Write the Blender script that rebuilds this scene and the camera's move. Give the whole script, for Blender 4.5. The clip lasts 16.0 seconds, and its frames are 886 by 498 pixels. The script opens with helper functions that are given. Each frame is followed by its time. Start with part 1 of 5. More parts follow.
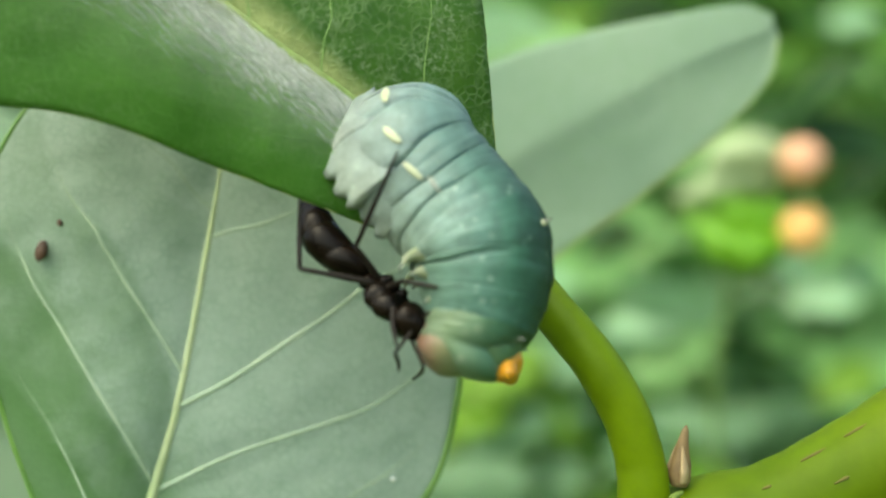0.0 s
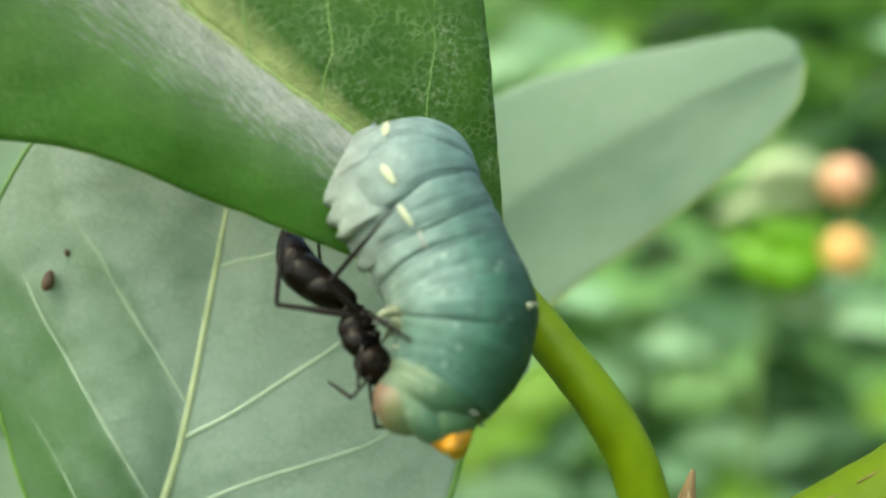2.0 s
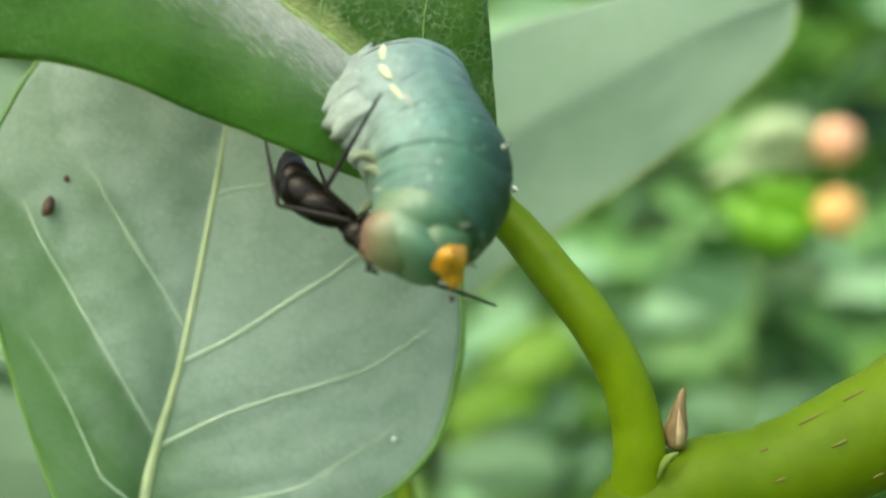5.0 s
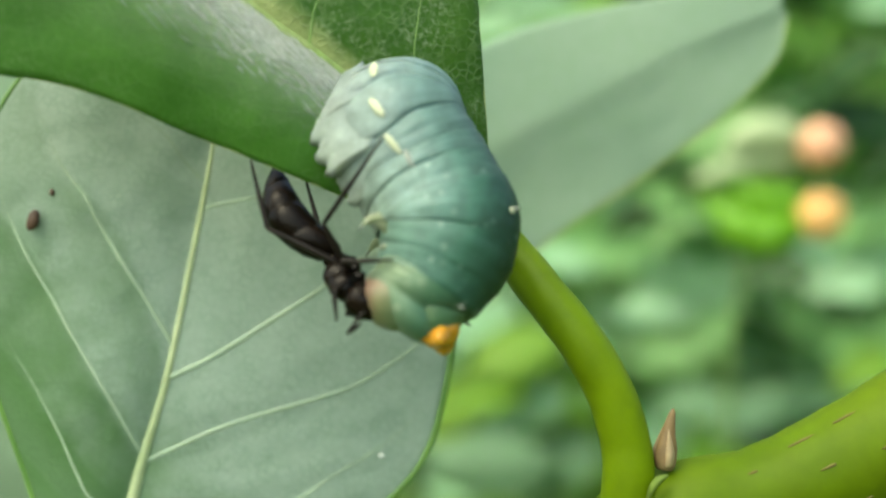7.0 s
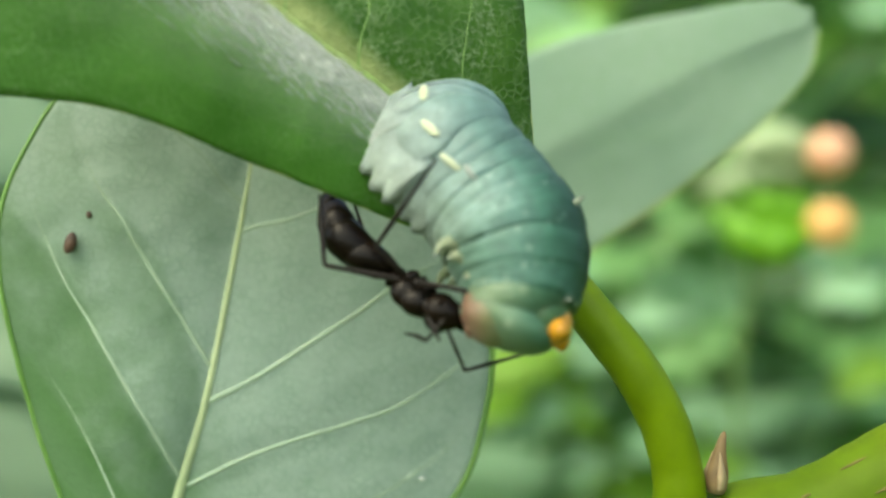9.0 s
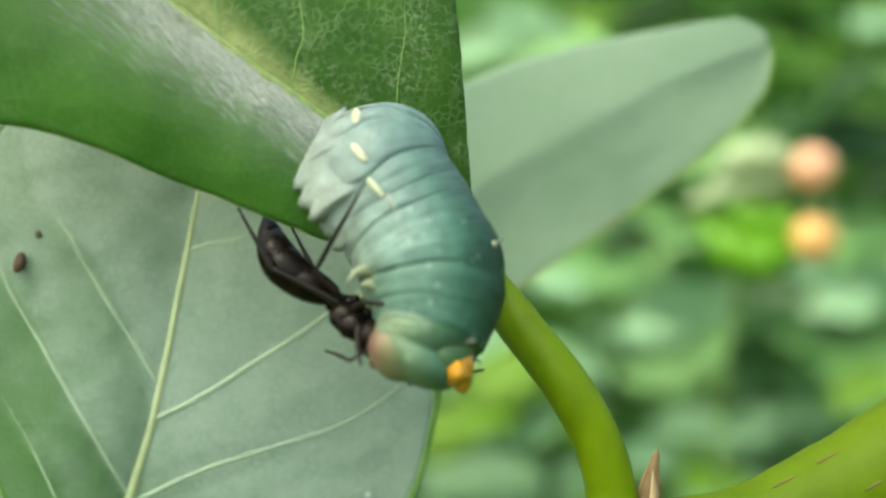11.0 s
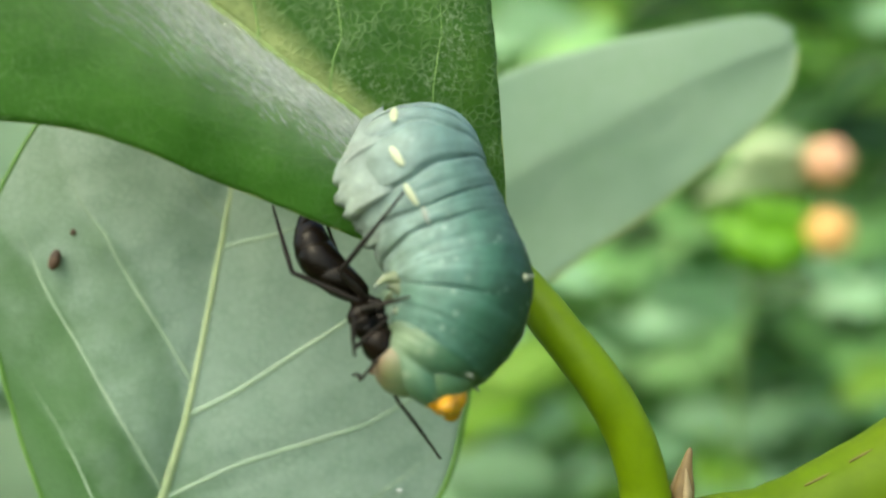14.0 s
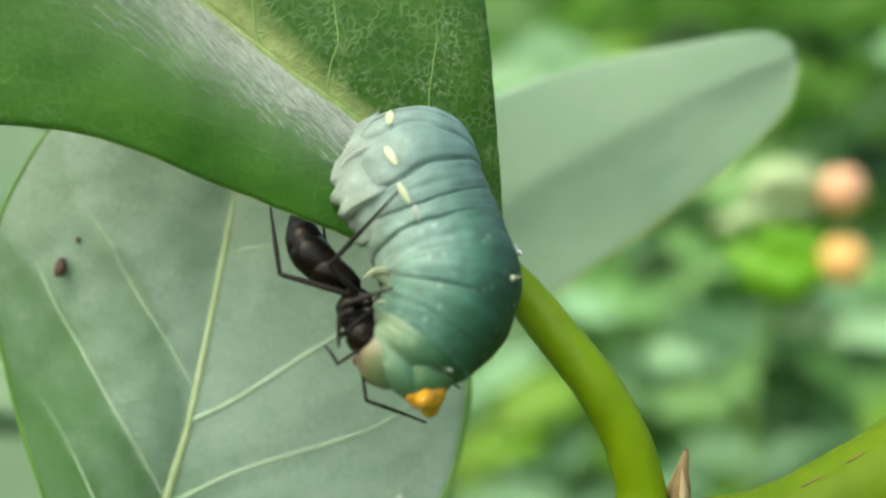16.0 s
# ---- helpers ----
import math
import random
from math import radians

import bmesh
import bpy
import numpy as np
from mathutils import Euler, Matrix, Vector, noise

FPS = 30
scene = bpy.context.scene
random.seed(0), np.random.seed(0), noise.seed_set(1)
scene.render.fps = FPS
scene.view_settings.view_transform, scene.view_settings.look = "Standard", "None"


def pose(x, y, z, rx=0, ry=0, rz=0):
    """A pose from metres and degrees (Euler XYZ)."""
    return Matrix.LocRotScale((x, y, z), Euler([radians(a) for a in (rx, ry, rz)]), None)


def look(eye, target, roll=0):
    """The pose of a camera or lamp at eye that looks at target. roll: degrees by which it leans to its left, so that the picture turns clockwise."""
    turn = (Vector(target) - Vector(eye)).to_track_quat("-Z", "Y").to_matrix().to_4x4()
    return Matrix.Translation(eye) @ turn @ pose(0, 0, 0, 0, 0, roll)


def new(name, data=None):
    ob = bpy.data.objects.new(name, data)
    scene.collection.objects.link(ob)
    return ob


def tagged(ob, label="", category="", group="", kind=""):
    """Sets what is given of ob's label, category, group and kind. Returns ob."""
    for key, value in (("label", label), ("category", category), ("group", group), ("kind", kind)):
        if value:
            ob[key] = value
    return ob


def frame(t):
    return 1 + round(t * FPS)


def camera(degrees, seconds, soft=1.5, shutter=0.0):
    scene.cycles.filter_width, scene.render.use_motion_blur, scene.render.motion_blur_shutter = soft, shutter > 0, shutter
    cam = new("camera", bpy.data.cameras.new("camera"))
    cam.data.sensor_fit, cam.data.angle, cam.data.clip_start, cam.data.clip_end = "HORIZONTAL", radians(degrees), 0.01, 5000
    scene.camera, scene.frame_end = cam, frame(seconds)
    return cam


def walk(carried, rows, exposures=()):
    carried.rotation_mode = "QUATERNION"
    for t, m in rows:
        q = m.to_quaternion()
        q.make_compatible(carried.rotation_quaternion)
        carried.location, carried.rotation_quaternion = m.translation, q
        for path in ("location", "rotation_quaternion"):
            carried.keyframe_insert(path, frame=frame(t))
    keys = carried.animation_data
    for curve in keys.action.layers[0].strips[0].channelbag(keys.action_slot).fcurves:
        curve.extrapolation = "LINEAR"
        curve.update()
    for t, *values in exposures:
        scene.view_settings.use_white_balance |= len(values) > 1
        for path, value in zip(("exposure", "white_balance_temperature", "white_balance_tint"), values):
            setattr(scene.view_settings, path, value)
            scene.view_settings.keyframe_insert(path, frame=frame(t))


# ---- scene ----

# ---------------------------------------------------------------- the camera and its path
cam = camera(40, 16.0, soft=2.15)
cam.data.dof.use_dof = True
cam.data.dof.focus_distance = 0.0740
cam.data.dof.aperture_fstop = 19
PATH = [
    (0, pose(-0.00267, -0.07019, -0.00014, 90.014, 0.524, -1.599)),
    (0.5, pose(0.00081, -0.07052, 0.00115, 90.372, 0.790, -0.759)),
    (1, pose(0.00311, -0.07052, -0.00067, 91.432, 0.957, 0.074)),
    (1.5, pose(0.00245, -0.06991, -0.00173, 91.379, 0.738, 0.306)),
    (2, pose(0.00018, -0.06912, 0.00147, 90.457, -0.018, 0.744)),
    (2.5, pose(0.00046, -0.06929, 0.00040, 90.591, 0.228, 0.813)),
    (3, pose(0.00187, -0.06968, -0.00062, 90.647, 0.378, 1.376)),
    (3.5, pose(0.00146, -0.07036, 0.00010, 90.656, 0.220, 1.290)),
    (4, pose(0.00063, -0.07055, -0.00287, 91.156, 0.614, 1.304)),
    (4.2, pose(-0.00005, -0.07060, -0.00258, 90.723, 0.360, 1.159)),
    (6.3, pose(0.00037, -0.06944, -0.00106, 88.950, -0.334, -0.019)),
    (6.5, pose(0.00027, -0.06949, 0.00005, 88.991, -0.504, -0.050)),
    (7, pose(-0.00040, -0.06970, -0.00015, 88.937, -0.568, -0.390)),
    (7.5, pose(-0.00195, -0.06948, -0.00016, 89.032, -0.236, -0.553)),
    (8, pose(-0.00156, -0.06920, 0.00021, 89.223, -0.379, -0.791)),
    (8.5, pose(-0.00293, -0.06929, 0.00038, 89.331, -0.176, -0.856)),
    (9, pose(-0.00377, -0.06882, 0.00077, 89.246, -0.249, -0.816)),
    (9.5, pose(-0.00278, -0.06968, -0.00034, 89.738, -0.139, -0.845)),
    (9.7, pose(-0.00111, -0.07003, 0.00014, 89.796, -0.085, -1.013)),
    (11.8, pose(0.00200, -0.06993, 0.00147, 89.573, -0.402, -0.219)),
    (12, pose(0.00265, -0.06982, 0.00084, 89.458, -0.343, -0.288)),
    (12.5, pose(0.00214, -0.06944, -0.00005, 89.393, -0.163, -0.309)),
    (13, pose(0.00135, -0.06937, -0.00004, 89.221, -0.237, -0.255)),
    (13.5, pose(0.00037, -0.06985, 0.00072, 89.186, -0.248, -0.212)),
    (14, pose(-0.00128, -0.07045, 0.00185, 89.334, -0.372, -0.185)),
    (14.5, pose(-0.00114, -0.07100, 0.00160, 89.867, -0.292, 0.021)),
    (15, pose(0.00002, -0.07135, 0.00035, 90.768, -0.032, 0.586)),
    (15.5, pose(-0.00076, -0.07149, -0.00067, 91.334, 0.082, 0.723)),
    (16, pose(0.00024, -0.07140, -0.00044, 91.235, -0.217, 0.815)),
]
walk(cam, PATH, [(0, 1.57, 7000, -7), (16, 1.57, 7000, -7)])

# ---------------------------------------------------------------- light: bright, hazy daylight from above and behind the camera
SUN_ELEVATION, SUN_TURN = radians(57), radians(230)
world = bpy.data.worlds.new("sky")
scene.world = world
world.use_nodes = True
sky = world.node_tree.nodes.new("ShaderNodeTexSky")
sky.sky_type, sky.sun_disc = "NISHITA", False
sky.sun_elevation, sky.sun_rotation = SUN_ELEVATION, SUN_TURN
sky.air_density, sky.dust_density = 1.0, 6.0
world.node_tree.links.new(sky.outputs[0], world.node_tree.nodes["Background"].inputs[0])
world.node_tree.nodes["Background"].inputs[1].default_value = 0.12
sun = new("sun", bpy.data.lights.new("sun", "SUN"))
sun.data.energy, sun.data.angle, sun.data.color = 0.75, radians(90), (1.0, 0.98, 0.93)
sun.matrix_world = look((-0.40, -0.78, 0.48), (0, 0, 0))

# ---------------------------------------------------------------- helpers: everything below is in millimetres
MM = 0.001


def part(name, bm, material, parent=None, label="", smooth=True, at=None):
    """Links a bmesh in millimetres as one mesh object, under a thing or a part."""
    me = bpy.data.meshes.new(name)
    for v in bm.verts:
        v.co *= MM
    bmesh.ops.recalc_face_normals(bm, faces=bm.faces[:])
    bm.to_mesh(me)
    bm.free()
    if smooth:
        me.polygons.foreach_set("use_smooth", [True] * len(me.polygons))
    if material:
        me.materials.append(material)
    ob = new(name, me)
    ob.parent = parent
    if at is not None:
        ob.matrix_basis = at
    return tagged(ob, label)


def thing(name, label, category, group="", at=(0, 0, 0)):
    ob = new(name)
    ob.empty_display_size = 0.002
    ob.location = Vector(at) * MM
    return tagged(ob, label, category, group)


def spline(points, n):
    """n + 1 places along a smooth curve through the points."""
    p = [Vector(q) for q in points]
    p = [p[0] * 2 - p[1], *p, p[-1] * 2 - p[-2]]
    out = []
    k = len(p) - 3
    for i in range(n + 1):
        s = min(i / n * k, k - 1e-6)
        j, f = int(s), s - int(s)
        a, b, c, d = p[j:j + 4]
        out.append(0.5 * (2 * b + (c - a) * f + (2 * a - 5 * b + 4 * c - d) * f * f + (3 * b - a - 3 * c + d) * f ** 3))
    return out


def at_curve(points, s):
    """The place at s (0 to number of points - 1) on the smooth curve through the points."""
    p = [Vector(q) for q in points]
    p = [p[0] * 2 - p[1], *p, p[-1] * 2 - p[-2]]
    s = min(max(s, 0), len(p) - 3 - 1e-6)
    j, f = int(s), s - int(s)
    a, b, c, d = p[j:j + 4]
    return 0.5 * (2 * b + (c - a) * f + (2 * a - 5 * b + 4 * c - d) * f * f + (3 * b - a - 3 * c + d) * f ** 3)


def loft(bm, rings, cap=True):
    """Skin over rings of equal length."""
    vs = [[bm.verts.new(q) for q in r] for r in rings]
    n = len(vs[0])
    for a, b in zip(vs, vs[1:]):
        for i in range(n):
            bm.faces.new((a[i], a[(i + 1) % n], b[(i + 1) % n], b[i]))
    if cap:
        bm.faces.new(vs[0][::-1])
        bm.faces.new(vs[-1])
    return bm


def tube(points, radii, sides=12, steps=24, bm=None, wob=0.0, flat=1.0):
    """A round or flattened tube along a smooth curve; radii are spread evenly along it."""
    bm = bm or bmesh.new()
    pts = spline(points, steps)
    rad = [float(np.interp(i / steps, np.linspace(0, 1, len(radii)), radii)) for i in range(steps + 1)]
    t0 = (pts[1] - pts[0]).normalized()
    up = t0.orthogonal().normalized()
    rings = []
    for i, p in enumerate(pts):
        t = (pts[min(i + 1, steps)] - pts[max(i - 1, 0)]).normalized()
        up = (up - t * up.dot(t)).normalized()
        side = t.cross(up)
        ring = []
        for k in range(sides):
            a = 2 * math.pi * k / sides
            r = rad[i] * (1 + wob * noise.noise(p * 0.8 + Vector((math.cos(a), math.sin(a), 0)) * 1.5))
            ring.append(p + up * (r * math.cos(a)) + side * (r * flat * math.sin(a)))
        rings.append(ring)
    return loft(bm, rings)


def ovoid(profile, sides=24, squash=1.0, wob=0.0, bm=None, freq=1.0):
    """A body of revolution round z. profile: pairs (z, radius); squash: width in y against x."""
    bm = bm or bmesh.new()
    rings = []
    for z, r in profile:
        ring = []
        for k in range(sides):
            a = 2 * math.pi * k / sides
            q = Vector((r * math.cos(a), r * squash * math.sin(a), z))
            if wob:
                q *= 1 + wob * noise.noise(q * freq)
            ring.append(q)
        rings.append(ring)
    return loft(bm, rings)


def ball(a, b, c, n=10, wob=0.0, freq=1.0, sides=20, bm=None, at=(0, 0, 0)):
    """An ellipsoid with half axes a, b, c."""
    bm = bm or bmesh.new()
    rings = []
    for i in range(n + 1):
        h = math.pi * (0.02 + 0.96 * i / n)
        ring = []
        for k in range(sides):
            g = 2 * math.pi * k / sides
            q = Vector((a * math.sin(h) * math.cos(g), b * math.sin(h) * math.sin(g), -c * math.cos(h)))
            if wob:
                q *= 1 + wob * noise.noise(q * freq)
            ring.append(q + Vector(at))
        rings.append(ring)
    return loft(bm, rings)


def aim(a, b, side):
    """A pose at a whose z points to b and whose x lies towards side."""
    z = (Vector(b) - Vector(a)).normalized()
    x = Vector(side)
    x = (x - z * x.dot(z)).normalized()
    m = Matrix((x, z.cross(x), z)).transposed().to_4x4()
    m.translation = Vector(a)
    return m


def metres(m):
    m = m.copy()
    m.translation = m.translation * MM
    return m


# ---------------------------------------------------------------- materials
def shader(name):
    m = bpy.data.materials.new(name)
    m.use_nodes = True
    return m, m.node_tree.nodes, m.node_tree.links, m.node_tree.nodes["Principled BSDF"]


def noise_node(N, L, co, scale, detail=4, rough=0.55):
    n = N.new("ShaderNodeTexNoise")
    n.inputs["Scale"].default_value, n.inputs["Detail"].default_value, n.inputs["Roughness"].default_value = scale, detail, rough
    L.new(co, n.inputs["Vector"])
    return n.outputs["Fac"]


def ramp(N, L, fac, *stops):
    r = N.new("ShaderNodeValToRGB")
    while len(r.color_ramp.elements) < len(stops):
        r.color_ramp.elements.new(0.5)
    for e, (p, c) in zip(r.color_ramp.elements, stops):
        e.position, e.color = p, (*c, 1) if len(c) == 3 else c
    L.new(fac, r.inputs[0])
    return r.outputs[0]


def mix(N, L, fac, a, b, mode="MIX"):
    m = N.new("ShaderNodeMix")
    m.data_type, m.blend_type = "RGBA", mode
    for s, x in ((m.inputs[0], fac), (m.inputs[6], a), (m.inputs[7], b)):
        if hasattr(x, "is_linked"):
            L.new(x, s)
        elif isinstance(x, (int, float)):
            s.default_value = x
        else:
            s.default_value = (*x, 1)
    return m.outputs[2]


def bump(N, L, height, strength, distance, into):
    b = N.new("ShaderNodeBump")
    b.inputs["Strength"].default_value, b.inputs["Distance"].default_value = strength, distance
    L.new(height, b.inputs["Height"])
    L.new(b.outputs[0], into)
    return b.outputs[0]


def leaf_material(name, low, high, net, cell=900, net_amount=0.35, rough=0.45, glow=0.25, relief=0.3, through_colour=(0.25, 0.5, 0.06), spec=0.5, cloud=110, rib=None, bare=None, fleck=None):
    """Leaf skin: two greens in broad clouds, a fine net of veinlets, a grain, and some light passing through."""
    m, N, L, P = shader(name)
    co = N.new("ShaderNodeTexCoord").outputs["Object"]
    wide = noise_node(N, L, co, cloud, 5)
    fine = noise_node(N, L, co, 2600, 3)
    v = N.new("ShaderNodeTexVoronoi")
    v.feature = "DISTANCE_TO_EDGE"
    v.inputs["Scale"].default_value = cell
    warp = N.new("ShaderNodeVectorMath")
    warp.operation = "MULTIPLY_ADD"
    nz = N.new("ShaderNodeTexNoise")
    nz.inputs["Scale"].default_value = cell * 0.6
    L.new(co, nz.inputs["Vector"])
    L.new(nz.outputs["Color"], warp.inputs[0])
    warp.inputs[1].default_value = (0.5 / cell,) * 3
    L.new(co, warp.inputs[2])
    L.new(warp.outputs[0], v.inputs["Vector"])
    lines = ramp(N, L, v.outputs["Distance"], (0.0, (1, 1, 1)), (0.20, (0, 0, 0)))
    lines = mix(N, L, 1.0, lines, ramp(N, L, noise_node(N, L, co, cell * 0.5, 3), (0.36, (0, 0, 0)), (0.62, (1.4, 1.4, 1.4))), "MULTIPLY")
    col = mix(N, L, ramp(N, L, wide, (0.3, (0, 0, 0)), (0.7, (1, 1, 1))), low, high)
    k = N.new("ShaderNodeMath")
    k.operation = "MULTIPLY"
    k.inputs[1].default_value = net_amount
    L.new(lines, k.inputs[0])
    col = mix(N, L, k.outputs[0], col, net)
    if fleck:
        # dust, and broken glints of wax painted in as pale colour, in uneven patches
        dots = mix(N, L, 1.0, ramp(N, L, noise_node(N, L, co, 3000, 4, 0.7), (0.50, (0, 0, 0)), (0.66, (1, 1, 1))), ramp(N, L, noise_node(N, L, co, 240, 4), (0.42, (0, 0, 0)), (0.66, (fleck[1],) * 3)), "MULTIPLY")
        col = mix(N, L, dots, col, fleck[0])
    if bare:
        # where the pale bloom is rubbed off, towards the base and one margin
        sp = N.new("ShaderNodeSeparateXYZ")
        L.new(N.new("ShaderNodeTexCoord").outputs["UV"], sp.inputs[0])
        a = N.new("ShaderNodeMath")
        a.operation = "MULTIPLY_ADD"
        L.new(sp.outputs[1], a.inputs[0])
        a.inputs[1].default_value = 0.75
        L.new(sp.outputs[0], a.inputs[2])
        b = N.new("ShaderNodeMath")
        b.operation = "MULTIPLY_ADD"
        L.new(noise_node(N, L, co, 330, 4), b.inputs[0])
        b.inputs[1].default_value = 0.4
        L.new(a.outputs[0], b.inputs[2])
        col = mix(N, L, ramp(N, L, b.outputs[0], (0.70, (bare[1],) * 3), (1.32, (0, 0, 0))), col, bare[0])
        # greener strips along the lower side of the side veins
        p = [sp.outputs[0], sp.outputs[1]]
        for op, k0, k1 in (("MULTIPLY_ADD", 0.80, None), ("ADD", -0.34, None), ("MULTIPLY", 1 / 0.165, None), ("FRACT", 0, None)):
            q = N.new("ShaderNodeMath")
            q.operation = op
            if op == "MULTIPLY_ADD":
                L.new(p[1], q.inputs[0])
                q.inputs[1].default_value = k0
                L.new(p[0], q.inputs[2])
            else:
                L.new(h, q.inputs[0])
                q.inputs[1].default_value = k0
            h = q.outputs[0]
        strip = mix(N, L, 1.0, ramp(N, L, h, (0.30, (0, 0, 0)), (0.78, (1, 1, 1)), (0.89, (0.9, 0.9, 0.9)), (0.97, (0, 0, 0))), ramp(N, L, sp.outputs[1], (0.05, (0.95, 0.95, 0.95)), (0.46, (0.6, 0.6, 0.6)), (0.5, (0, 0, 0))), "MULTIPLY")
        strip = mix(N, L, 1.0, strip, ramp(N, L, noise_node(N, L, co, 240, 4), (0.35, (0.45, 0.45, 0.45)), (0.62, (0.9, 0.9, 0.9))), "MULTIPLY")
        strip = mix(N, L, 1.0, strip, ramp(N, L, sp.outputs[0], (0.48, (1, 1, 1)), (0.66, (0.3, 0.3, 0.3))), "MULTIPLY")
        col = mix(N, L, strip, col, bare[0])
    if rib:
        sp = N.new("ShaderNodeSeparateXYZ")
        L.new(N.new("ShaderNodeTexCoord").outputs["UV"], sp.inputs[0])
        band = ramp(N, L, sp.outputs[1], (0.5 - rib[1], (0, 0, 0)), (0.5 - rib[1] * 0.3, (1, 1, 1)), (0.5 + rib[2] * 0.35, (1, 1, 1)), (0.5 + rib[2], (0, 0, 0)))
        jag = mix(N, L, 1.0, band, ramp(N, L, noise_node(N, L, co, 900, 3), (0.3, (0.55, 0.55, 0.55)), (0.6, (1, 1, 1))), "MULTIPLY")
        col = mix(N, L, jag, col, rib[0])
    col = mix(N, L, 0.3, col, ramp(N, L, fine, (0.3, (0.75, 0.75, 0.75)), (0.7, (1.2, 1.2, 1.2))), "MULTIPLY")
    L.new(col, P.inputs["Base Color"])
    P.inputs["Roughness"].default_value = rough
    P.inputs["Specular IOR Level"].default_value = spec
    b = bump(N, L, mix(N, L, 0.3, lines, fine), relief, 0.00012, P.inputs["Normal"])
    t = N.new("ShaderNodeBsdfTranslucent")
    L.new(mix(N, L, 0.6, col, through_colour), t.inputs["Color"])
    L.new(b, t.inputs["Normal"])
    s = N.new("ShaderNodeMixShader")
    s.inputs[0].default_value = glow
    L.new(P.outputs[0], s.inputs[1])
    L.new(t.outputs[0], s.inputs[2])
    L.new(s.outputs[0], N["Material Output"].inputs["Surface"])
    return m


def skin_material(name, stops, rough=0.5, grain=900, amount=0.25, relief=0.25, sub=0.15, spec=0.4, metal=0.0, coat=0.0, axis=None, span=4.0, speck=None):
    """A living skin or shell: colours in clouds, or along an axis of the piece over span millimetres, with grain and pits."""
    m, N, L, P = shader(name)
    co = N.new("ShaderNodeTexCoord").outputs["Object"]
    fine = noise_node(N, L, co, grain, 4, 0.6)
    wide = noise_node(N, L, co, grain * 0.22, 4)
    if axis is None:
        fac = wide
    else:
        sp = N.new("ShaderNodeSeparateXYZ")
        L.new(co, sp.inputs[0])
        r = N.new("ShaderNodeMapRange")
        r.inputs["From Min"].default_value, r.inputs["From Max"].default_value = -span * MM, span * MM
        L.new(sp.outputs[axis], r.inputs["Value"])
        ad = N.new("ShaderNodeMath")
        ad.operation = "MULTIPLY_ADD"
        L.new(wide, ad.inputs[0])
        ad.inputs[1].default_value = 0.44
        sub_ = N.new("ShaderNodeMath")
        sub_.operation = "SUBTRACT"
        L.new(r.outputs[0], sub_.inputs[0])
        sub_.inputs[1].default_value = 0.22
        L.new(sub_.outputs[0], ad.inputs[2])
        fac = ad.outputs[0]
    col = ramp(N, L, fac, *stops)
    if speck:
        v = N.new("ShaderNodeTexVoronoi")
        v.inputs["Scale"].default_value = speck[1]
        L.new(co, v.inputs["Vector"])
        dots = mix(N, L, 1.0, ramp(N, L, v.outputs["Distance"], (0.06, (1, 1, 1)), (0.30, (0, 0, 0))), ramp(N, L, noise_node(N, L, co, 420, 2), (0.42, (0, 0, 0)), (0.66, (1.6, 1.6, 1.6))), "MULTIPLY")
        k = N.new("ShaderNodeMath")
        k.operation = "MULTIPLY"
        k.inputs[1].default_value = speck[2]
        L.new(dots, k.inputs[0])
        col = mix(N, L, k.outputs[0], col, speck[0])
    col = mix(N, L, amount, col, ramp(N, L, fine, (0.3, (0.6, 0.6, 0.6)), (0.7, (1.35, 1.35, 1.35))), "MULTIPLY")
    L.new(col, P.inputs["Base Color"])
    P.inputs["Roughness"].default_value = rough
    P.inputs["Specular IOR Level"].default_value = spec
    P.inputs["Metallic"].default_value = metal
    P.inputs["Coat Weight"].default_value = coat
    if sub:
        P.inputs["Subsurface Weight"].default_value = sub
        P.inputs["Subsurface Radius"].default_value = (0.9, 1.0, 0.6)
        P.inputs["Subsurface Scale"].default_value = 0.001
    bump(N, L, fine, relief, 0.00008, P.inputs["Normal"])
    return m


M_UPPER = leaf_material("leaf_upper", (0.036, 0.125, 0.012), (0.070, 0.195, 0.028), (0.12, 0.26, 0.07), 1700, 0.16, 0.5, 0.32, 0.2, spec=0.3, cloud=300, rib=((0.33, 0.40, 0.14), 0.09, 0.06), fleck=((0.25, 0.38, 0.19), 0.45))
# same leaf's half turned from the light: its shade is put into darker greens
M_UPPER_SHADED = leaf_material("leaf_upper_shaded_net", (0.024, 0.086, 0.004), (0.052, 0.135, 0.011), (0.17, 0.27, 0.11), 1900, 0.34, 0.5, 0.15, 0.3, cloud=350, spec=0.35, rib=((0.30, 0.36, 0.14), 0.06, 0.11), fleck=((0.26, 0.34, 0.20), 0.7))
M_UNDER = leaf_material("leaf_underside", (0.325, 0.435, 0.365), (0.375, 0.485, 0.415), (0.24, 0.355, 0.265), 1500, 0.45, 0.55, 0.30, 0.18, cloud=420, spec=0.35, through_colour=(0.47, 0.60, 0.48), bare=((0.075, 0.18, 0.05), 0.85))
M_UNDER_FAR = leaf_material("leaf_underside_plain", (0.245, 0.365, 0.265), (0.30, 0.42, 0.31), (0.20, 0.34, 0.18), 500, 0.2, 0.6, 0.36, 0.05, spec=0.3, through_colour=(0.40, 0.54, 0.41))
M_VEIN = skin_material("vein", ((0.3, (0.34, 0.43, 0.24)), (0.7, (0.40, 0.48, 0.29))), 0.5, 1500, 0.2, 0.2, 0.1)
